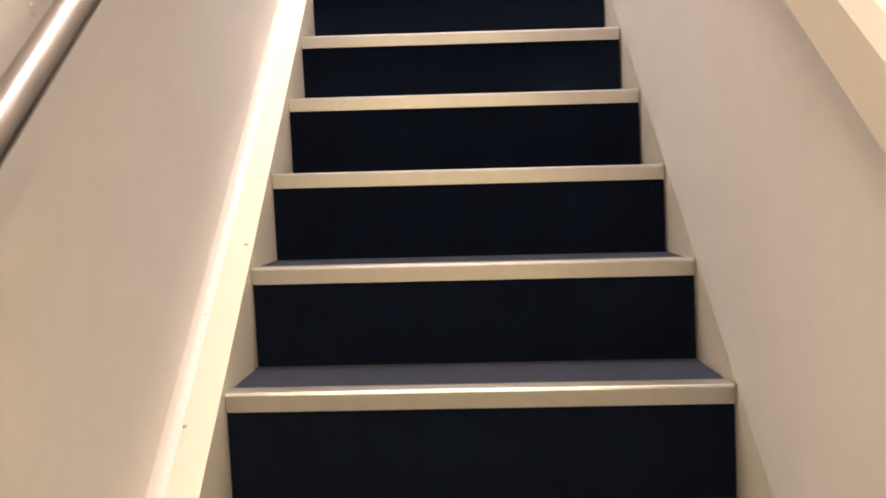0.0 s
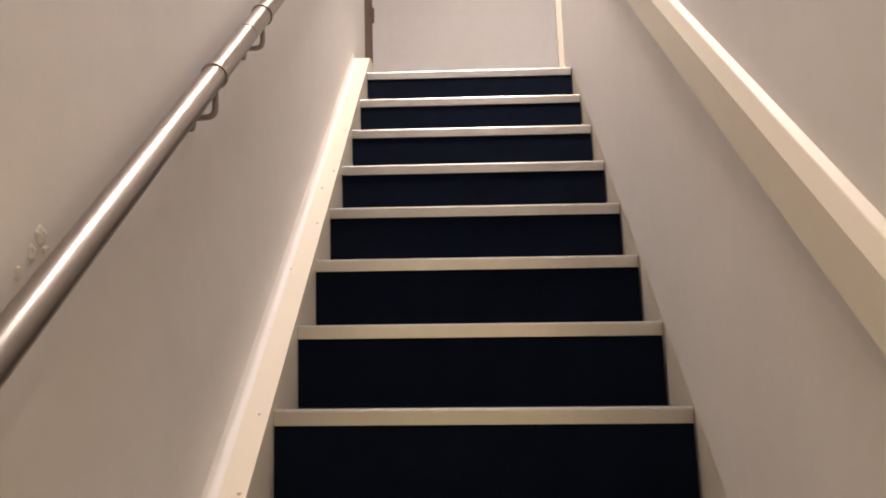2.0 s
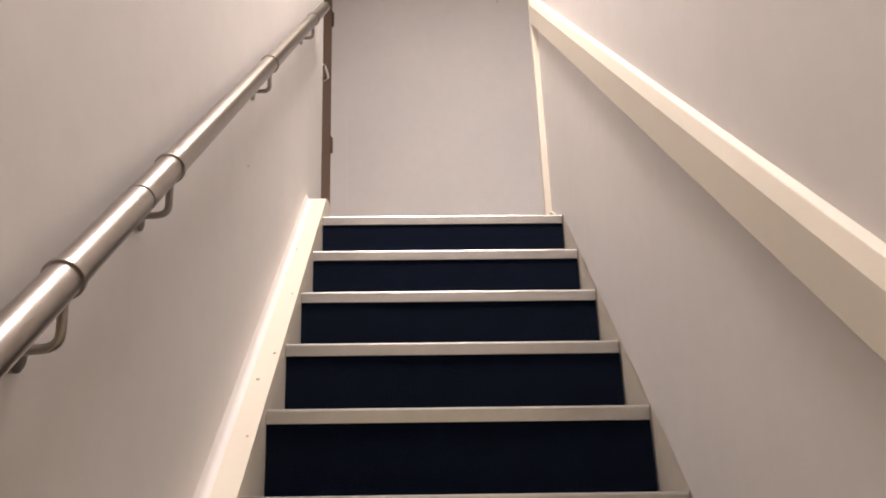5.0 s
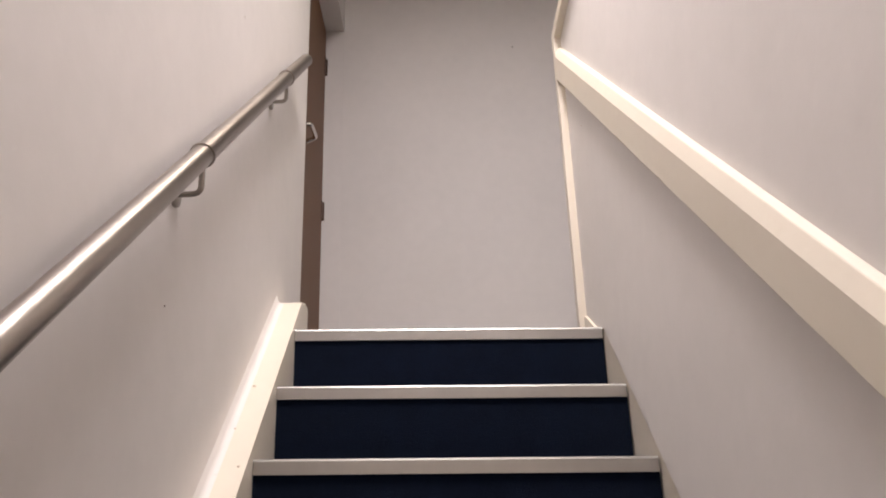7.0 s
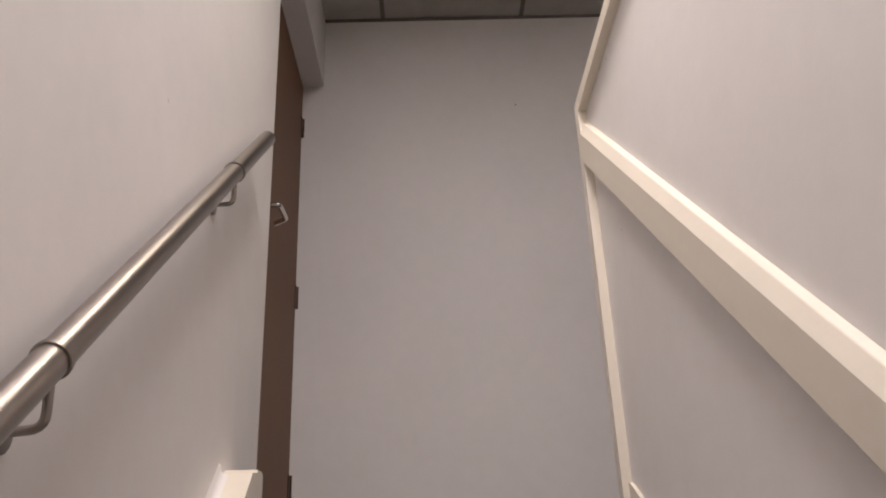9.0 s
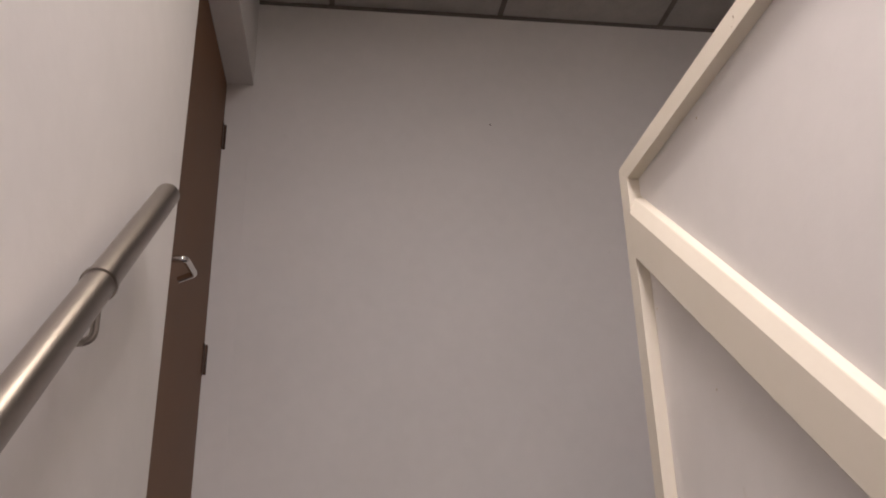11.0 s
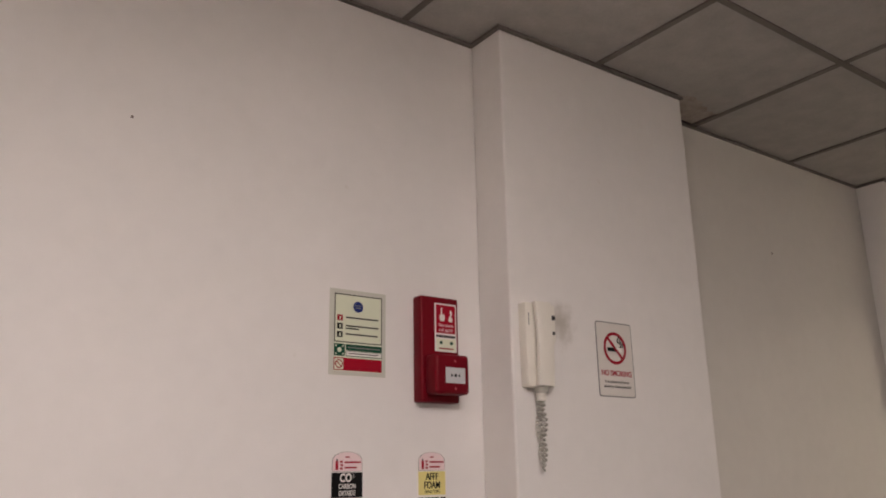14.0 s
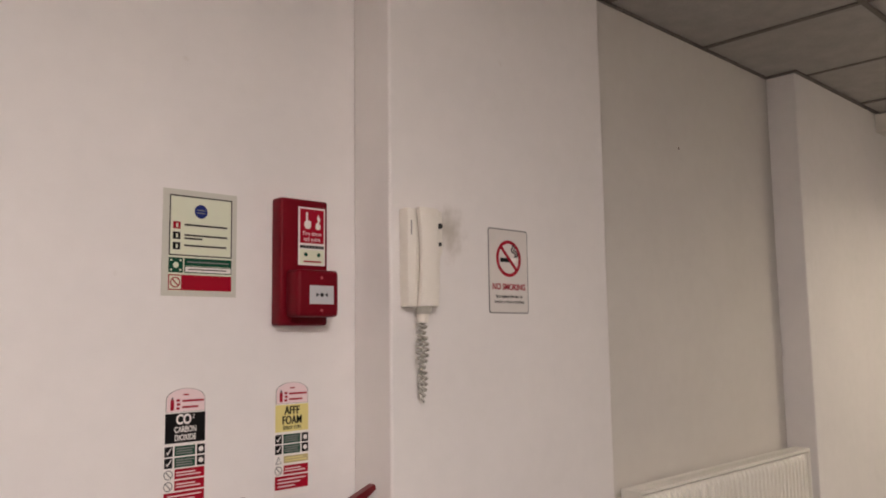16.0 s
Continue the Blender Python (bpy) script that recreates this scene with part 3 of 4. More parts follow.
part("icon_mark", disc(0.0295, 0.0635, 0.006, -0.0031, -0.0024), GLOW, n)
for dx, dz in ((-0.01, 0.01), (0.01, 0.01), (-0.01, -0.01), (0.01, -0.01)):
    part("icon_mark", disc(0.0295 + dx, 0.0635 + dz, 0.0022, -0.0031, -0.0024, sides=12), GLOW, n)
slab(n, "green_band", GREEN_INK, 0.048, W - 0.012, 0.063, 0.079, 2)
lines(n, GREY_INK, 0.054, W - 0.016, 0.071, 0.0025, 0.005, (0.98,), 3)
slab(n, "green_band", GREEN_INK, 0.048, W - 0.012, 0.048, 0.062, 2)
slab(n, "white_band", WHITE_INK, 0.050, W - 0.014, 0.050, 0.0605, 3)
lines(n, BLACK_INK, 0.056, W - 0.02, 0.0555, 0.0022, 0.005, (0.95,), 4)
slab(n, "red_band", RED_INK, 0.014, W - 0.012, 0.012, 0.044, 2)
slab(n, "icon", GLOW, 0.016, 0.041, 0.0145, 0.0415, 3)
ring = disc(0.0285, 0.028, 0.011, -0.0037, -0.0030, inner=0.0085)
part("icon_mark", ring, RED_INK, n)
bar = plate(-0.0012, 0.0012, -0.009, 0.009, -0.0036, -0.0031)
bmesh.ops.transform(bar, matrix=pose(0.0285, 0, 0.028, 0, -45, 0), verts=bar.verts)
part("icon_mark", bar, RED_INK, n)

# fire alarm call point
n = thing("fire_alarm_call_point", 1.206, YF, 1.316, "red plastic fire alarm call point on a red back box", "fire alarm")
part("back_box", boxed(0, 0.126, -0.040, -0.0005, 0, 0.286, bevel=0.006, segments=3), RED, n, smooth=True)
lab = part("label_card", plate(0.045, 0.117, 0.136, 0.268, -0.0415, -0.0400), WHITE_INK, n, "red and white fire alarm label")
part("label_field", plate(0.049, 0.113, 0.186, 0.264, -0.0424, -0.0414), RED_INK, lab)
part("label_field", plate(0.049, 0.113, 0.139, 0.171, -0.0424, -0.0414), GLOW, lab)
# pointing hand and flame
hand_shape = prism([(0.060, 0.225), (0.064, 0.219), (0.074, 0.219), (0.078, 0.226), (0.077, 0.236), (0.069, 0.239), (0.069, 0.256), (0.0645, 0.256), (0.0645, 0.238), (0.060, 0.234)], -0.0431, -0.0423, axis="y")
part("pointing_symbol", hand_shape, WHITE_INK, lab)
flame = prism([(0.090, 0.222), (0.094, 0.218), (0.102, 0.219), (0.104, 0.227), (0.099, 0.233), (0.103, 0.242), (0.098, 0.252), (0.094, 0.245), (0.097, 0.238), (0.091, 0.231)], -0.0431, -0.0423, axis="y")
part("flame_symbol", flame, WHITE_INK, lab)
words("Fire alarm", 0.0130, 0.081, 0.204, -0.0426, PINK_INK, lab, wide=0.95)
words("call point", 0.0130, 0.081, 0.191, -0.0426, PINK_INK, lab, wide=0.95)
for i in range(8):
    part("text_bar", plate(0.049 + 0.0082 * i, 0.0555 + 0.0082 * i, 0.174, 0.181, -0.0424, -0.0414), BLACK_INK, lab)
for dx in (0.064, 0.099):
    part("label_dot", disc(dx, 0.160, 0.0048, -0.0430, -0.0423, sides=20), GREEN_INK, lab)
part("text_bar", plate(0.058, 0.106, 0.1425, 0.146, -0.0430, -0.0423), RED_INK, lab)
unit = part("break_glass_unit", boxed(0.018, 0.128, -0.092, -0.0395, 0.018, 0.122, bevel=0.010, segments=4), RED, n, smooth=True)
unit.location = (-0.007, 0, 0)
part("glass", plate(0.048, 0.112, 0.046, 0.087, -0.0932, -0.0918, bevel=0.0006), PANE, unit, "pale grey press-here pane")
part("press_mark", disc(0.080, 0.0665, 0.0045, -0.0938, -0.0931, sides=20), BLACK_INK, unit)
for s in (-1, 1):
    part("press_mark", prism([(0.080 + s * 0.007, 0.0665), (0.080 + s * 0.015, 0.0708), (0.080 + s * 0.015, 0.0622)], -0.0938, -0.0931, axis="y"), BLACK_INK, unit)
part("screw", disc(0.080, 0.104, 0.0035, -0.0930, -0.0918, sides=16), DULL_RED, unit)
part("screw", disc(0.080, 0.032, 0.0035, -0.0930, -0.0918, sides=16), DULL_RED, unit)


def extinguisher_sign(x, label, block, title, rows):
    w, z0 = 0.088, 0.0
    h = 0.252
    s = thing("extinguisher_sign", x, YF, 1.194 - h, label, "sign", "extinguisher signs")
    arch = [(0, 0), (w, 0), (w, h - 0.024)] + [(w / 2 + w / 2 * math.cos(radians(a)), h - 0.024 + 0.024 * math.sin(radians(a))) for a in range(15, 180, 15)] + [(0, h - 0.024)]
    part("card", prism(arch, -0.0011, -0.0001, axis="y"), WHITE_INK, s)
    inner = [(0.003, h - 0.050), (w - 0.003, h - 0.050), (w - 0.003, h - 0.026)] + [(w / 2 + (w / 2 - 0.003) * math.cos(radians(a)), h - 0.026 + 0.022 * math.sin(radians(a))) for a in range(15, 180, 15)] + [(0.003, h - 0.026)]
    part("header_border", prism([(w / 2 + (u - w / 2) * 1.035, v + (0.0008 if v > h - 0.04 else -0.0008)) for u, v in inner], -0.0014, -0.0011, axis="y"), GREY_INK, s)
    part("header", prism(inner, -0.0019, -0.0013, axis="y"), PINK_INK, s, "pale pink arched header")
    slab(s, "bottle_symbol", RED_INK, 0.011, 0.0185, h - 0.047, h - 0.026, 2)
    slab(s, "bottle_symbol", BLACK_INK, 0.013, 0.0165, h - 0.026, h - 0.021, 2)
    for i in range(3):
        slab(s, "flame_symbol", RED_INK, 0.0235 + 0.001 * (i % 2), 0.0305 + 0.001 * (i % 2), h - 0.046 + 0.008 * i, h - 0.041 + 0.008 * i, 2)
    lines(s, RED_INK, 0.036, 0.082, h - 0.029, 0.0042, 0.0125, (1.0, 0.75))
    lines(s, RED_INK, 0.038, 0.050, h - 0.0165, 0.003, 0.01, (1.0,))
    slab(s, "title_block", block, 0.001, w - 0.001, h - 0.112, h - 0.053, 1)
    for body, size, x_, z_, ink, wide, bold in title:
        words(body, size, x_, h - z_, -0.0020, ink, s, "title", wide=wide, bold=bold)
    z = h - 0.117
    for kind in rows:
        hh = 0.0225
        if kind == "green":
            slab(s, "row_icon", BLACK_INK, 0.001, 0.018, z - 0.0205, z - 0.001, 1)
            tick = prism([(0.004, z - 0.012), (0.007, z - 0.017), (0.0155, z - 0.005), (0.014, z - 0.004), (0.007, z - 0.0135), (0.0055, z - 0.011)], -0.0026, -0.0017, axis="y")
            part("tick", tick, WHITE_INK, s)
            slab(s, "row_block", GREEN_INK, 0.022, 0.066, z - 0.0205, z - 0.001, 1)
            lines(s, GREY_INK, 0.025, 0.063, z - 0.006, 0.0026, 0.0048, (1, 0.9, 0.95))
            slab(s, "row_icon", BLACK_INK, 0.070, 0.087, z - 0.0205, z - 0.001, 1)
            part("row_mark", disc(0.0785, z - 0.0105, 0.0052, -0.0026, -0.0017, sides=14), WHITE_INK, s)
        elif kind == "red":
            part("no_symbol", disc(0.0095, z - 0.011, 0.0095, -0.0022, -0.0010, inner=0.0078), GREY_INK, s)
            bar = plate(-0.0010, 0.0010, -0.008, 0.008, -0.0021, -0.0011)
            bmesh.ops.transform(bar, matrix=pose(0.0095, 0, z - 0.011, 0, -40, 0), verts=bar.verts)
            part("no_symbol", bar, GREY_INK, s)
            slab(s, "row_block", RED_INK, 0.023, 0.087, z - 0.0205, z - 0.001, 1)
            lines(s, PINK_INK, 0.026, 0.084, z - 0.008, 0.0024, 0.0055, (0.7, 0.9))
        elif kind == "tan":
            tri = prism([(0.002, z - 0.019), (0.017, z - 0.019), (0.0095, z - 0.003)], -0.0022, -0.0010, axis="y")
            part("warning_symbol", tri, GREY_INK, s)
            part("warning_symbol", prism([(0.0045, z - 0.0175), (0.0145, z - 0.0175), (0.0095, z - 0.0065)], -0.0027, -0.0021, axis="y"), WHITE_INK, s)
            slab(s, "row_block", TAN_INK, 0.023, 0.087, z - 0.0185, z - 0.003, 1)
            lines(s, YELLOW_INK, 0.026, 0.084, z - 0.008, 0.0022, 0.0055, (0.8, 0.95))
        else:
            slab(s, "row_block", RED_INK, 0.001, w - 0.001, z - 0.030, z - 0.001, 1)
            lines(s, PINK_INK, 0.008, 0.080, z - 0.008, 0.0026, 0.0075, (1, 0.8, 0.6))
            hh = 0.03
        z -= hh
    return s


extinguisher_sign(0.966, "black and red carbon dioxide extinguisher instruction sign", BLACK_INK,
                  (("CO", 0.027, 0.040, 0.0745, WHITE_INK, 0.80, 0.0009), ("2", 0.012, 0.061, 0.0645, WHITE_INK, 0.85, 0.0),
                   ("CARBON", 0.0165, 0.044, 0.091, WHITE_INK, 0.70, 0.0003), ("DIOXIDE", 0.0165, 0.044, 0.107, WHITE_INK, 0.70, 0.0003)),
                  ("green", "green", "red", "red", "foot"))
extinguisher_sign(1.219, "yellow and red foam extinguisher instruction sign", YELLOW_INK,
                  tuple((body, 0.0255, x, z, BLACK_INK, 0.74, 0.0002) for body, z in (("AFFF", 0.0745), ("FOAM", 0.0958)) for x in (0.0434, 0.0446)) + (
                   ("SPRAY TYPE", 0.0105, 0.044, 0.1075, BLACK_INK, 0.85, 0.0002),),
                  ("green", "green", "tan", "red", "foot"))

# no smoking notice on the pier
W, H = 0.157, 0.225
n = thing("no_smoking_sign", 1.768, YC, 1.345, "silver no smoking notice with a red prohibition ring", "sign")


def rounded_card(x0, x1, z0, z1, radius):
    """The outline of a card with rounded corners."""
    corners = ((x1 - radius, z1 - radius, 0), (x0 + radius, z1 - radius, 90), (x0 + radius, z0 + radius, 180), (x1 - radius, z0 + radius, 270))
    return [(cx + radius * math.cos(radians(a + d)), cz + radius * math.sin(radians(a + d))) for cx, cz, a in corners for d in (0, 30, 60, 90)]


part("card", prism(rounded_card(0, W, 0, H, 0.009), -0.0011, -0.0001, axis="y"), GREY_INK, n, "grey card edge")
part("field", prism(rounded_card(0.0035, W - 0.0035, 0.0035, H - 0.0035, 0.007), -0.0018, -0.0010, axis="y"), SILVER_CARD, n)
part("prohibition_ring", disc(W / 2, 0.146, 0.049, -0.0026, -0.0016, inner=0.040), RED_INK, n)
part("cigarette", plate(0.046, 0.084, 0.136, 0.1475, -0.0023, -0.0016), BLACK_INK, n)
part("cigarette", plate(0.086, 0.108, 0.136, 0.1475, -0.0023, -0.0016), WHITE_INK, n, "white paper end")
smoke = [(0.100, 0.150), (0.107, 0.154), (0.103, 0.162), (0.092, 0.163), (0.090, 0.172), (0.098, 0.179), (0.094, 0.184)]
part("smoke_line", tube([(p.x, -0.0020, p.y) for p in rounded([(a, b, 0) for a, b in smoke], 0.003)], 0.0019, 6), BLACK_INK, n)
smoke2 = [(0.110, 0.150), (0.114, 0.158), (0.108, 0.166), (0.099, 0.168), (0.104, 0.176)]
part("smoke_line", tube([(p.x, -0.0020, p.y) for p in rounded([(a, b, 0) for a, b in smoke2], 0.003)], 0.0019, 6), BLACK_INK, n)
bar = plate(-0.0042, 0.0042, -0.042, 0.042, -0.0030, -0.0018)
bmesh.ops.transform(bar, matrix=pose(W / 2, 0, 0.146, 0, -45, 0), verts=bar.verts)
part("prohibition_bar", bar, RED_INK, n)
words("NO SMOKING", 0.0225, W / 2, 0.063, -0.0020, RED_INK, n, "title", wide=0.92, bold=0.0006)
words("It is against the law to", 0.0118, W / 2, 0.0415, -0.0020, BLACK_INK, n, "caption", wide=1.0, bold=0.0002)
words("smoke in these premises", 0.0118, W / 2, 0.0275, -0.0020, BLACK_INK, n, "caption", wide=1.0, bold=0.0002)

# door-entry telephone on the pier
n = thing("entry_phone", 1.462, YC, 1.352, "ivory plastic door-entry telephone with hanging coiled cord", "telephone")
shell = [(0.004, 0.004), (0.100, 0.004), (0.104, 0.060), (0.106, 0.122), (0.114, 0.136), (0.114, 0.236), (0.002, 0.236), (0.002, 0.060)]
base = part("base", prism(shell, -0.032, -0.0005, axis="y", bevel=0.004), WHITE_PLASTIC, n, smooth=True)
part("button", tube([(0.103, -0.0315, 0.199), (0.103, -0.0365, 0.199)], 0.0068, 18), BLACK, base, "black push button", smooth=True)
part("button", tube([(0.103, -0.0315, 0.155), (0.103, -0.0350, 0.155)], 0.0048, 18), BLACK, base, "black push button", smooth=True)
part("grille_slot", boxed(0.0115, 0.0140, -0.0332, -0.0315, 0.172, 0.206), GREY_INK, base)
part("cradle_recess", boxed(0.024, 0.094, -0.0330, -0.0316, 0.016, 0.226, bevel=0.0006), WHITE_PLASTIC, base, "shallow cradle behind the handset")
rows_ = []
bm = bmesh.new()
N = 16
for i in range(N + 1):
    t = i / N
    zz = 0.006 + 0.230 * t
    half = 0.0105 - 0.002 * math.sin(math.pi * t)
    d = 0.0445 + 0.003 * math.sin(math.pi * t)
    w = 0.027 + 0.003 * abs(2 * t - 1) ** 2
    xc = 0.052 + 0.003 * math.sin(math.pi * t)
    loop_ = []
    for k in range(14):
        a = 2 * math.pi * k / 14
        ca, sa = math.cos(a), math.sin(a)
        loop_.append(bm.verts.new((xc + w * math.copysign(abs(ca) ** 0.55, ca), -d - half * math.copysign(abs(sa) ** 0.55, sa), zz)))
    rows_.append(loop_)
for a, b in zip(rows_, rows_[1:]):
    for k in range(14):
        bm.faces.new((a[k], a[(k + 1) % 14], b[(k + 1) % 14], b[k]))
bm.faces.new(rows_[0][::-1]), bm.faces.new(rows_[-1])
handset = part("handset", bm, WHITE_PLASTIC, n, "ivory curved handset", smooth=True)
part("ear_pad", boxed(0.036, 0.082, -0.036, -0.0325, 0.182, 0.228, bevel=0.004), WHITE_PLASTIC, handset)
part("mouth_pad", boxed(0.036, 0.082, -0.036, -0.0325, 0.012, 0.056, bevel=0.004), WHITE_PLASTIC, handset)
part("cord_boot", lathe([(0.0165, -0.012), (0.019, -0.004), (0.019, 0.008)], 16), CORD, n, "grey moulded cord outlet", smooth=True).location = (0.052, -0.028, 0.0)
part("cord_neck", tube([(0.052, -0.026, 0.002), (0.052, -0.025, -0.032)], [0.016, 0.013], 14), WHITE_PLASTIC, n, smooth=True)
for s, turns in ((0, 14), (math.pi, 14)):
    pts = []
    for i in range(turns * 12 + 1):
        t = i / (turns * 12)
        a = 2 * math.pi * turns * t
        tw = 2 * math.pi * 1.15 * t + s
        fade = 1 - 0.75 * t ** 3
        cx, cy = 0.053 + 0.0085 * fade * math.cos(tw), -0.022 + 0.0075 * fade * math.sin(tw)
        pts.append((cx + 0.0070 * fade * math.cos(a), cy + 0.0070 * fade * math.sin(a), -0.030 - 0.185 * t))
    part("coiled_cord", tube(pts, 0.0026, 6), CORD, n, "grey coiled telephone cord", smooth=True)


# fire extinguishers hanging under their signs
def extinguisher(x, top_z, co2, label):
    e = thing("fire_extinguisher", x, YF - 0.095, top_z - 0.62, label, "fire extinguisher", "fire extinguishers")
    r = 0.070 if co2 else 0.080
    prof = [(r - 0.008, 0.0), (r, 0.008), (r, 0.40)] + [(r - (r - 0.024) * (1 - math.cos(radians(a))), 0.40 + 0.085 * math.sin(radians(a))) for a in range(15, 91, 15)] + [(0.024, 0.52)]
    body = part("cylinder", lathe(prof, 32), RED_PAINT, e, "red enamelled cylinder", smooth=True)
    part("instruction_label", tube([(0, 0, 0.17), (0, 0, 0.171), (0, 0, 0.379), (0, 0, 0.38)], [r - 0.001, r + 0.0008, r + 0.0008, r - 0.001], 32), BLACK if co2 else RED_PAINT, body, "black printed band" if co2 else "", smooth=True)
    valve = part("valve", lathe([(0.020, 0.515), (0.022, 0.525), (0.022, 0.56), (0.015, 0.57), (0.015, 0.585)], 18), BRASS, e, "dark metal valve head", smooth=True)
    part("carry_lever", prism([(-0.02, 0.560), (0.03, 0.566), (0.117, 0.541), (0.120, 0.552), (0.03, 0.581), (-0.02, 0.575)], -0.011, 0.011, axis="y", bevel=0.002), RED_PAINT, valve, "red carrying lever")
    part("squeeze_lever", prism([(-0.024, 0.570), (0.0, 0.577), (0.040, 0.590), (0.098, 0.626), (0.095, 0.638), (-0.004, 0.600), (-0.024, 0.588)], -0.011, 0.011, axis="y", bevel=0.002), RED_PAINT, valve, "red squeeze lever")
    pin = [(0.014 + 0.013 * math.cos(radians(a)), -0.016, 0.600 + 0.013 * math.sin(radians(a))) for a in range(0, 361, 30)]
    part("safety_pin", tube(pin, 0.0016, 8), CHROME, valve, "steel safety pin ring", smooth=True)
    side = 0.025
    if co2:
        hose = rounded([(side - 0.005, 0, 0.545), (0.075, -0.01, 0.545), (0.105, -0.012, 0.46), (0.107, -0.012, 0.40)], 0.03)
        part("hose", tube(hose, 0.010, 12), BLACK, e, "black swivel hose", smooth=True)
        horn = lathe([(0.013, 0.41), (0.018, 0.38), (0.030, 0.25), (0.036, 0.14), (0.038, 0.12), (0.035, 0.12)], 20)
        part("horn", horn, BLACK, e, "black discharge horn", smooth=True).location = (0.107, -0.012, 0)
    else:
        hose = rounded([(side - 0.005, 0, 0.545), (0.085, -0.01, 0.53), (0.100, -0.012, 0.40), (0.096, -0.01, 0.14)], 0.04)
        part("hose", tube(hose, 0.009, 12), BLACK, e, "black rubber hose", smooth=True)
    bracket = part("wall_bracket", boxed(-0.016, 0.014, 0.0905, 0.0945, 0.48, 0.615 if co2 else 0.57, bevel=0.0015), STEEL, e, "grey metal wall bracket")
    part("bracket_hook", tube(rounded([(0, 0.092, 0.545), (0, 0.02, 0.545), (0, 0.018, 0.565)], 0.008), 0.005, 10), STEEL, bracket, smooth=True)
    return e


extinguisher(1.000, 0.955, True, "red carbon dioxide extinguisher with black horn, hung on the wall")
extinguisher(1.322, 0.940, False, "red foam fire extinguisher with black hose, hung on the wall")

# ---- radiator in the recess ----
RX0, RX1, RZ0, RZ1 = 2.475, 3.765, 0.16, 0.795
n = thing("radiator", RX0, YF - 0.056, RZ0, "white enamelled panel radiator with ribbed front under a top grille", "radiator")
w, h = RX1 - RX0, RZ1 - RZ0
rib, ribs = 0.0333, int((w - 0.04) / 0.0333)
outline = [(0.0, -0.030), (0.0, -0.045)]
for i in range(ribs):
    x0 = 0.02 + rib * i
    outline += [(x0 + 0.004, -0.045), (x0 + 0.009, -0.056), (x0 + 0.024, -0.056), (x0 + 0.029, -0.045)]
outline += [(w, -0.045), (w, -0.030)]
bm = bmesh.new()
lo = [bm.verts.new((x, y, 0.02)) for x, y in outline]
mid0 = [bm.verts.new((x, y, 0.045)) for x, y in outline]
mid1 = [bm.verts.new((x, y, h - 0.045)) for x, y in outline]
hi = [bm.verts.new((x, y, h - 0.02)) for x, y in outline]
for seq in (lo, hi):
    for v in seq:
        v.co.y = max(v.co.y, -0.045)
for a, b in ((lo, mid0), (mid0, mid1), (mid1, hi)):
    for k in range(len(outline) - 1):
        bm.faces.new((a[k], a[k + 1], b[k + 1], b[k]))
bm.faces.new(lo), bm.faces.new(hi[::-1])
part("front_panel", bm, RADIATOR, n, "ribbed white front panel")
part("back_panel", boxed(0.0, w, 0.0, 0.012, 0.02, h - 0.02, bevel=0.003), RADIATOR, n)
part("side_cover", boxed(-0.004, 0.006, -0.058, 0.015, 0.01, h, bevel=0.002), RADIATOR, n)
part("side_cover", boxed(w - 0.006, w + 0.004, -0.058, 0.015, 0.01, h, bevel=0.002), RADIATOR, n)
bm = boxed(0.0, w, -0.058, -0.050, h - 0.012, h - 0.001)
box(bm, 0.0, w, 0.008, 0.015, h - 0.012, h - 0.001)
part("top_rim", bm, RADIATOR, n)
bm = bmesh.new()
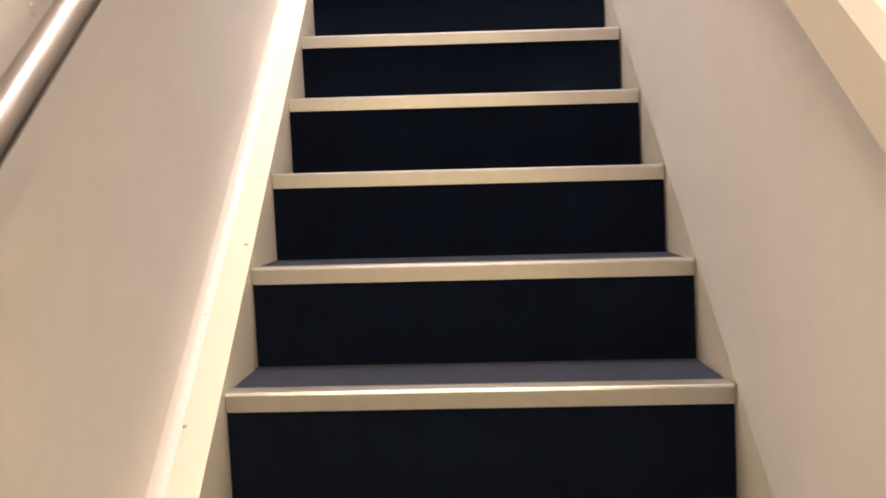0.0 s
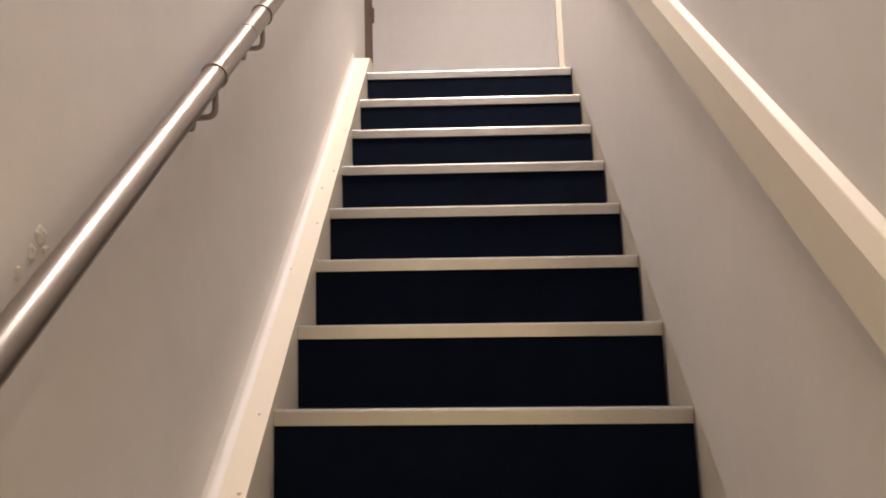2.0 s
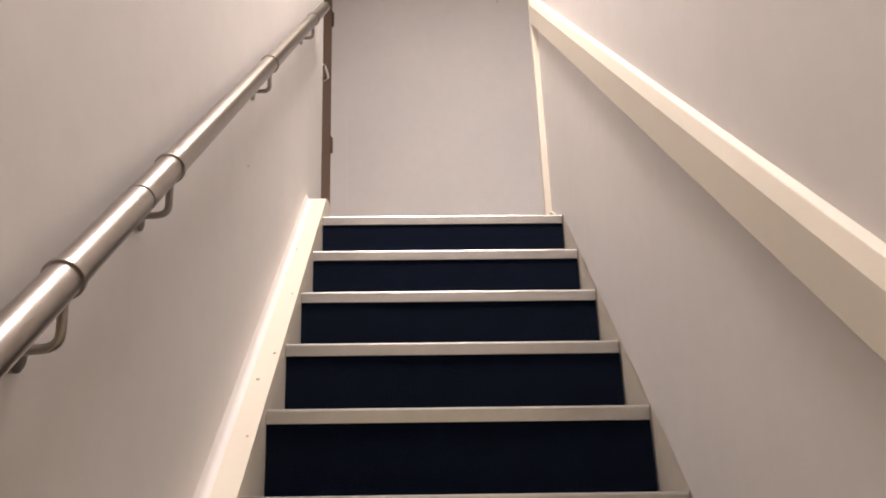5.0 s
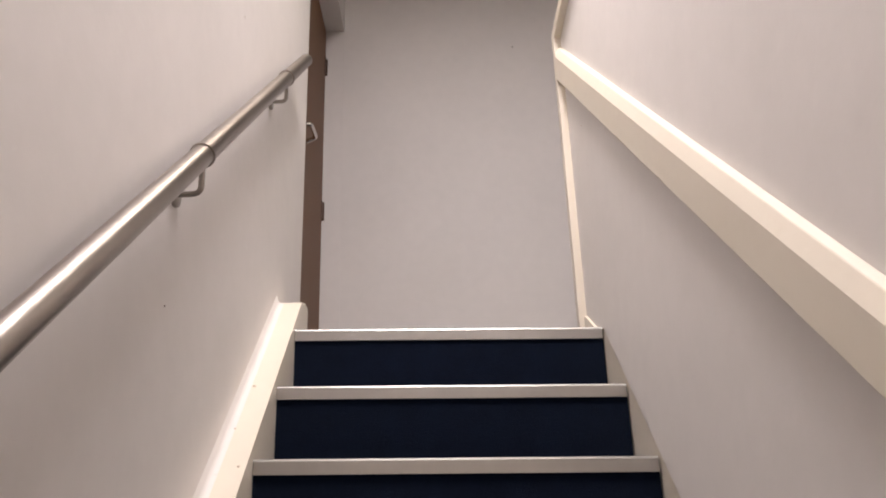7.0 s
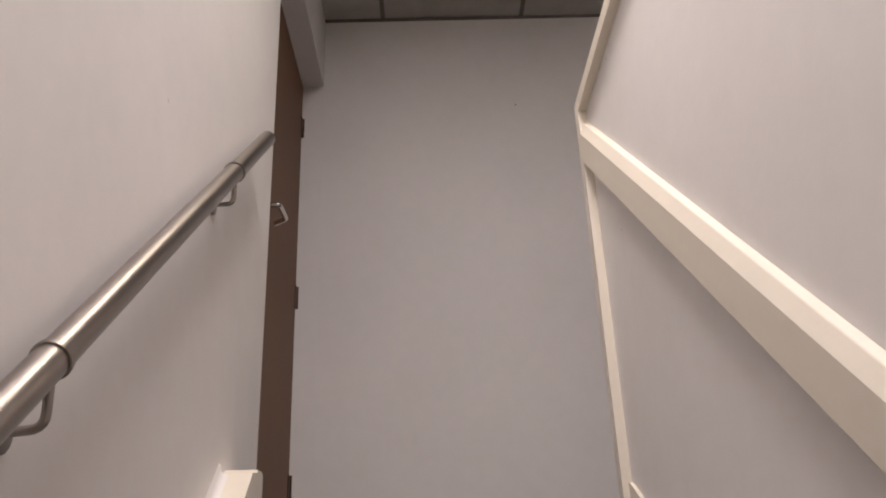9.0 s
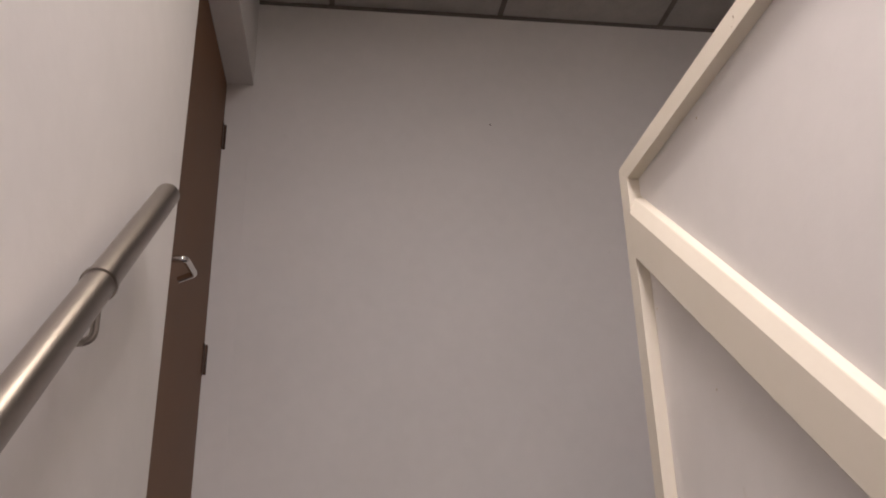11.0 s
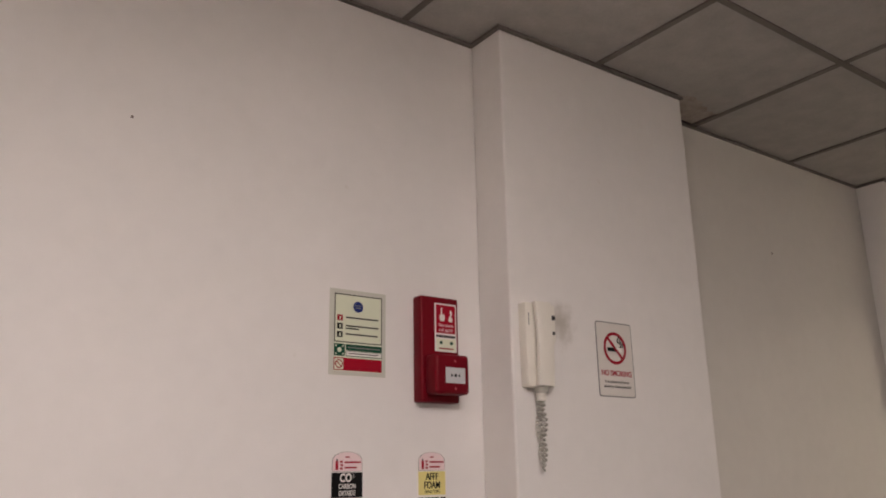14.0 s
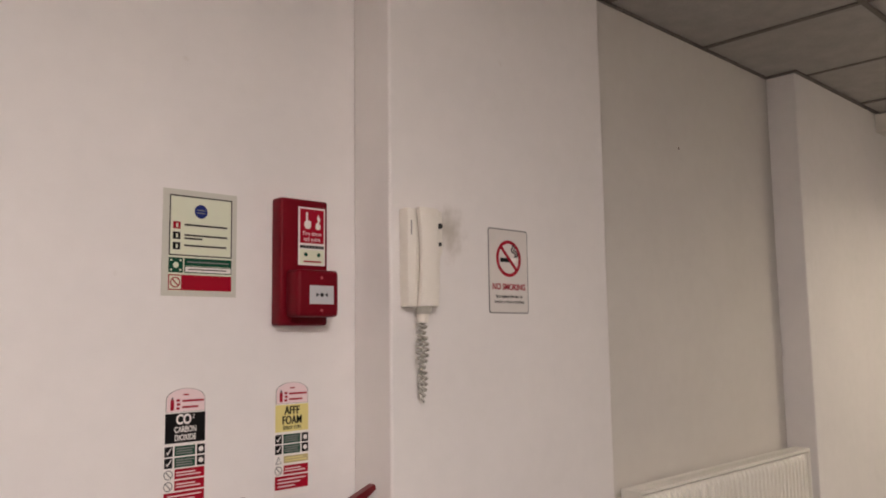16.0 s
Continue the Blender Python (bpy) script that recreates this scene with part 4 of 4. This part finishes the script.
for i in range(int(w / 0.02)):
    box(bm, 0.008 + 0.02 * i, 0.014 + 0.02 * i, -0.050, 0.008, h - 0.010, h - 0.003)
tagged(part("top_grille", bm, RADIATOR, n), kind="stuff")
for x in (0.25, w - 0.25):
    part("wall_bracket", boxed(x - 0.015, x + 0.015, 0.011, 0.0515, 0.1, h - 0.1), RADIATOR, n)
for x in (0.05, w - 0.05):
    part("pipe", tube([(x, -0.01, 0.03), (x, -0.01, -RZ0 - 0.003)], 0.008, 12), CHROME, n, "thin heating pipe", smooth=True)

# ---- cable trunking high on the end wall ----
n = thing("cable_trunking", 4.815, YC + 0.006, CEIL - 0.11, "cream plastic trunking box under the ceiling", "trunking")
part("cover", boxed(0, 0.383, -0.06, -0.0005, 0.0, 0.098, bevel=0.003), WHITE_PLASTIC, n)
part("base", boxed(0.002, 0.382, -0.02, -0.0006, 0.002, 0.1, bevel=0.001), WHITE_PLASTIC, n)


# ---- lamps ----
def panel_lamp(x, y):
    e = thing("ceiling_light", x, y, CEIL - 0.012, "square recessed ceiling light panel with white frame, out of view", "ceiling light", "ceiling lights")
    bm = bmesh.new()
    for a in ((-0.32, 0.32, -0.32, -0.285), (-0.32, 0.32, 0.285, 0.32), (-0.32, -0.285, -0.285, 0.285), (0.285, 0.32, -0.285, 0.285)):
        box(bm, *a, 0.0, 0.012)
    part("frame", bm, WHITE_PLASTIC, e)
    part("diffuser", boxed(-0.284, 0.284, -0.284, 0.284, 0.003, 0.009), LAMP_COVER, e, "glowing white diffuser")
    return e


panel_lamp(*STAIR_LAMP)
panel_lamp(*LANDING_LAMP)
# unseen panels for the added room lamps
for spot in ROOM_FILL_LAMPS:
    panel_lamp(*spot)
for hx, hy in HALL_LAMPS:
    e = thing("downlight", hx, hy, -0.462, "small round warm ceiling downlight", "ceiling light", "hall lights")
    part("rim", tube([(0, 0, 0.0), (0, 0, 0.0119)], [0.085, 0.09], 28), WHITE_PLASTIC, e, smooth=True)
    part("cover", tube([(0, 0, -0.002), (0, 0, 0.0005)], [0.07, 0.072], 28), WARM_COVER, e, "glowing warm cover")
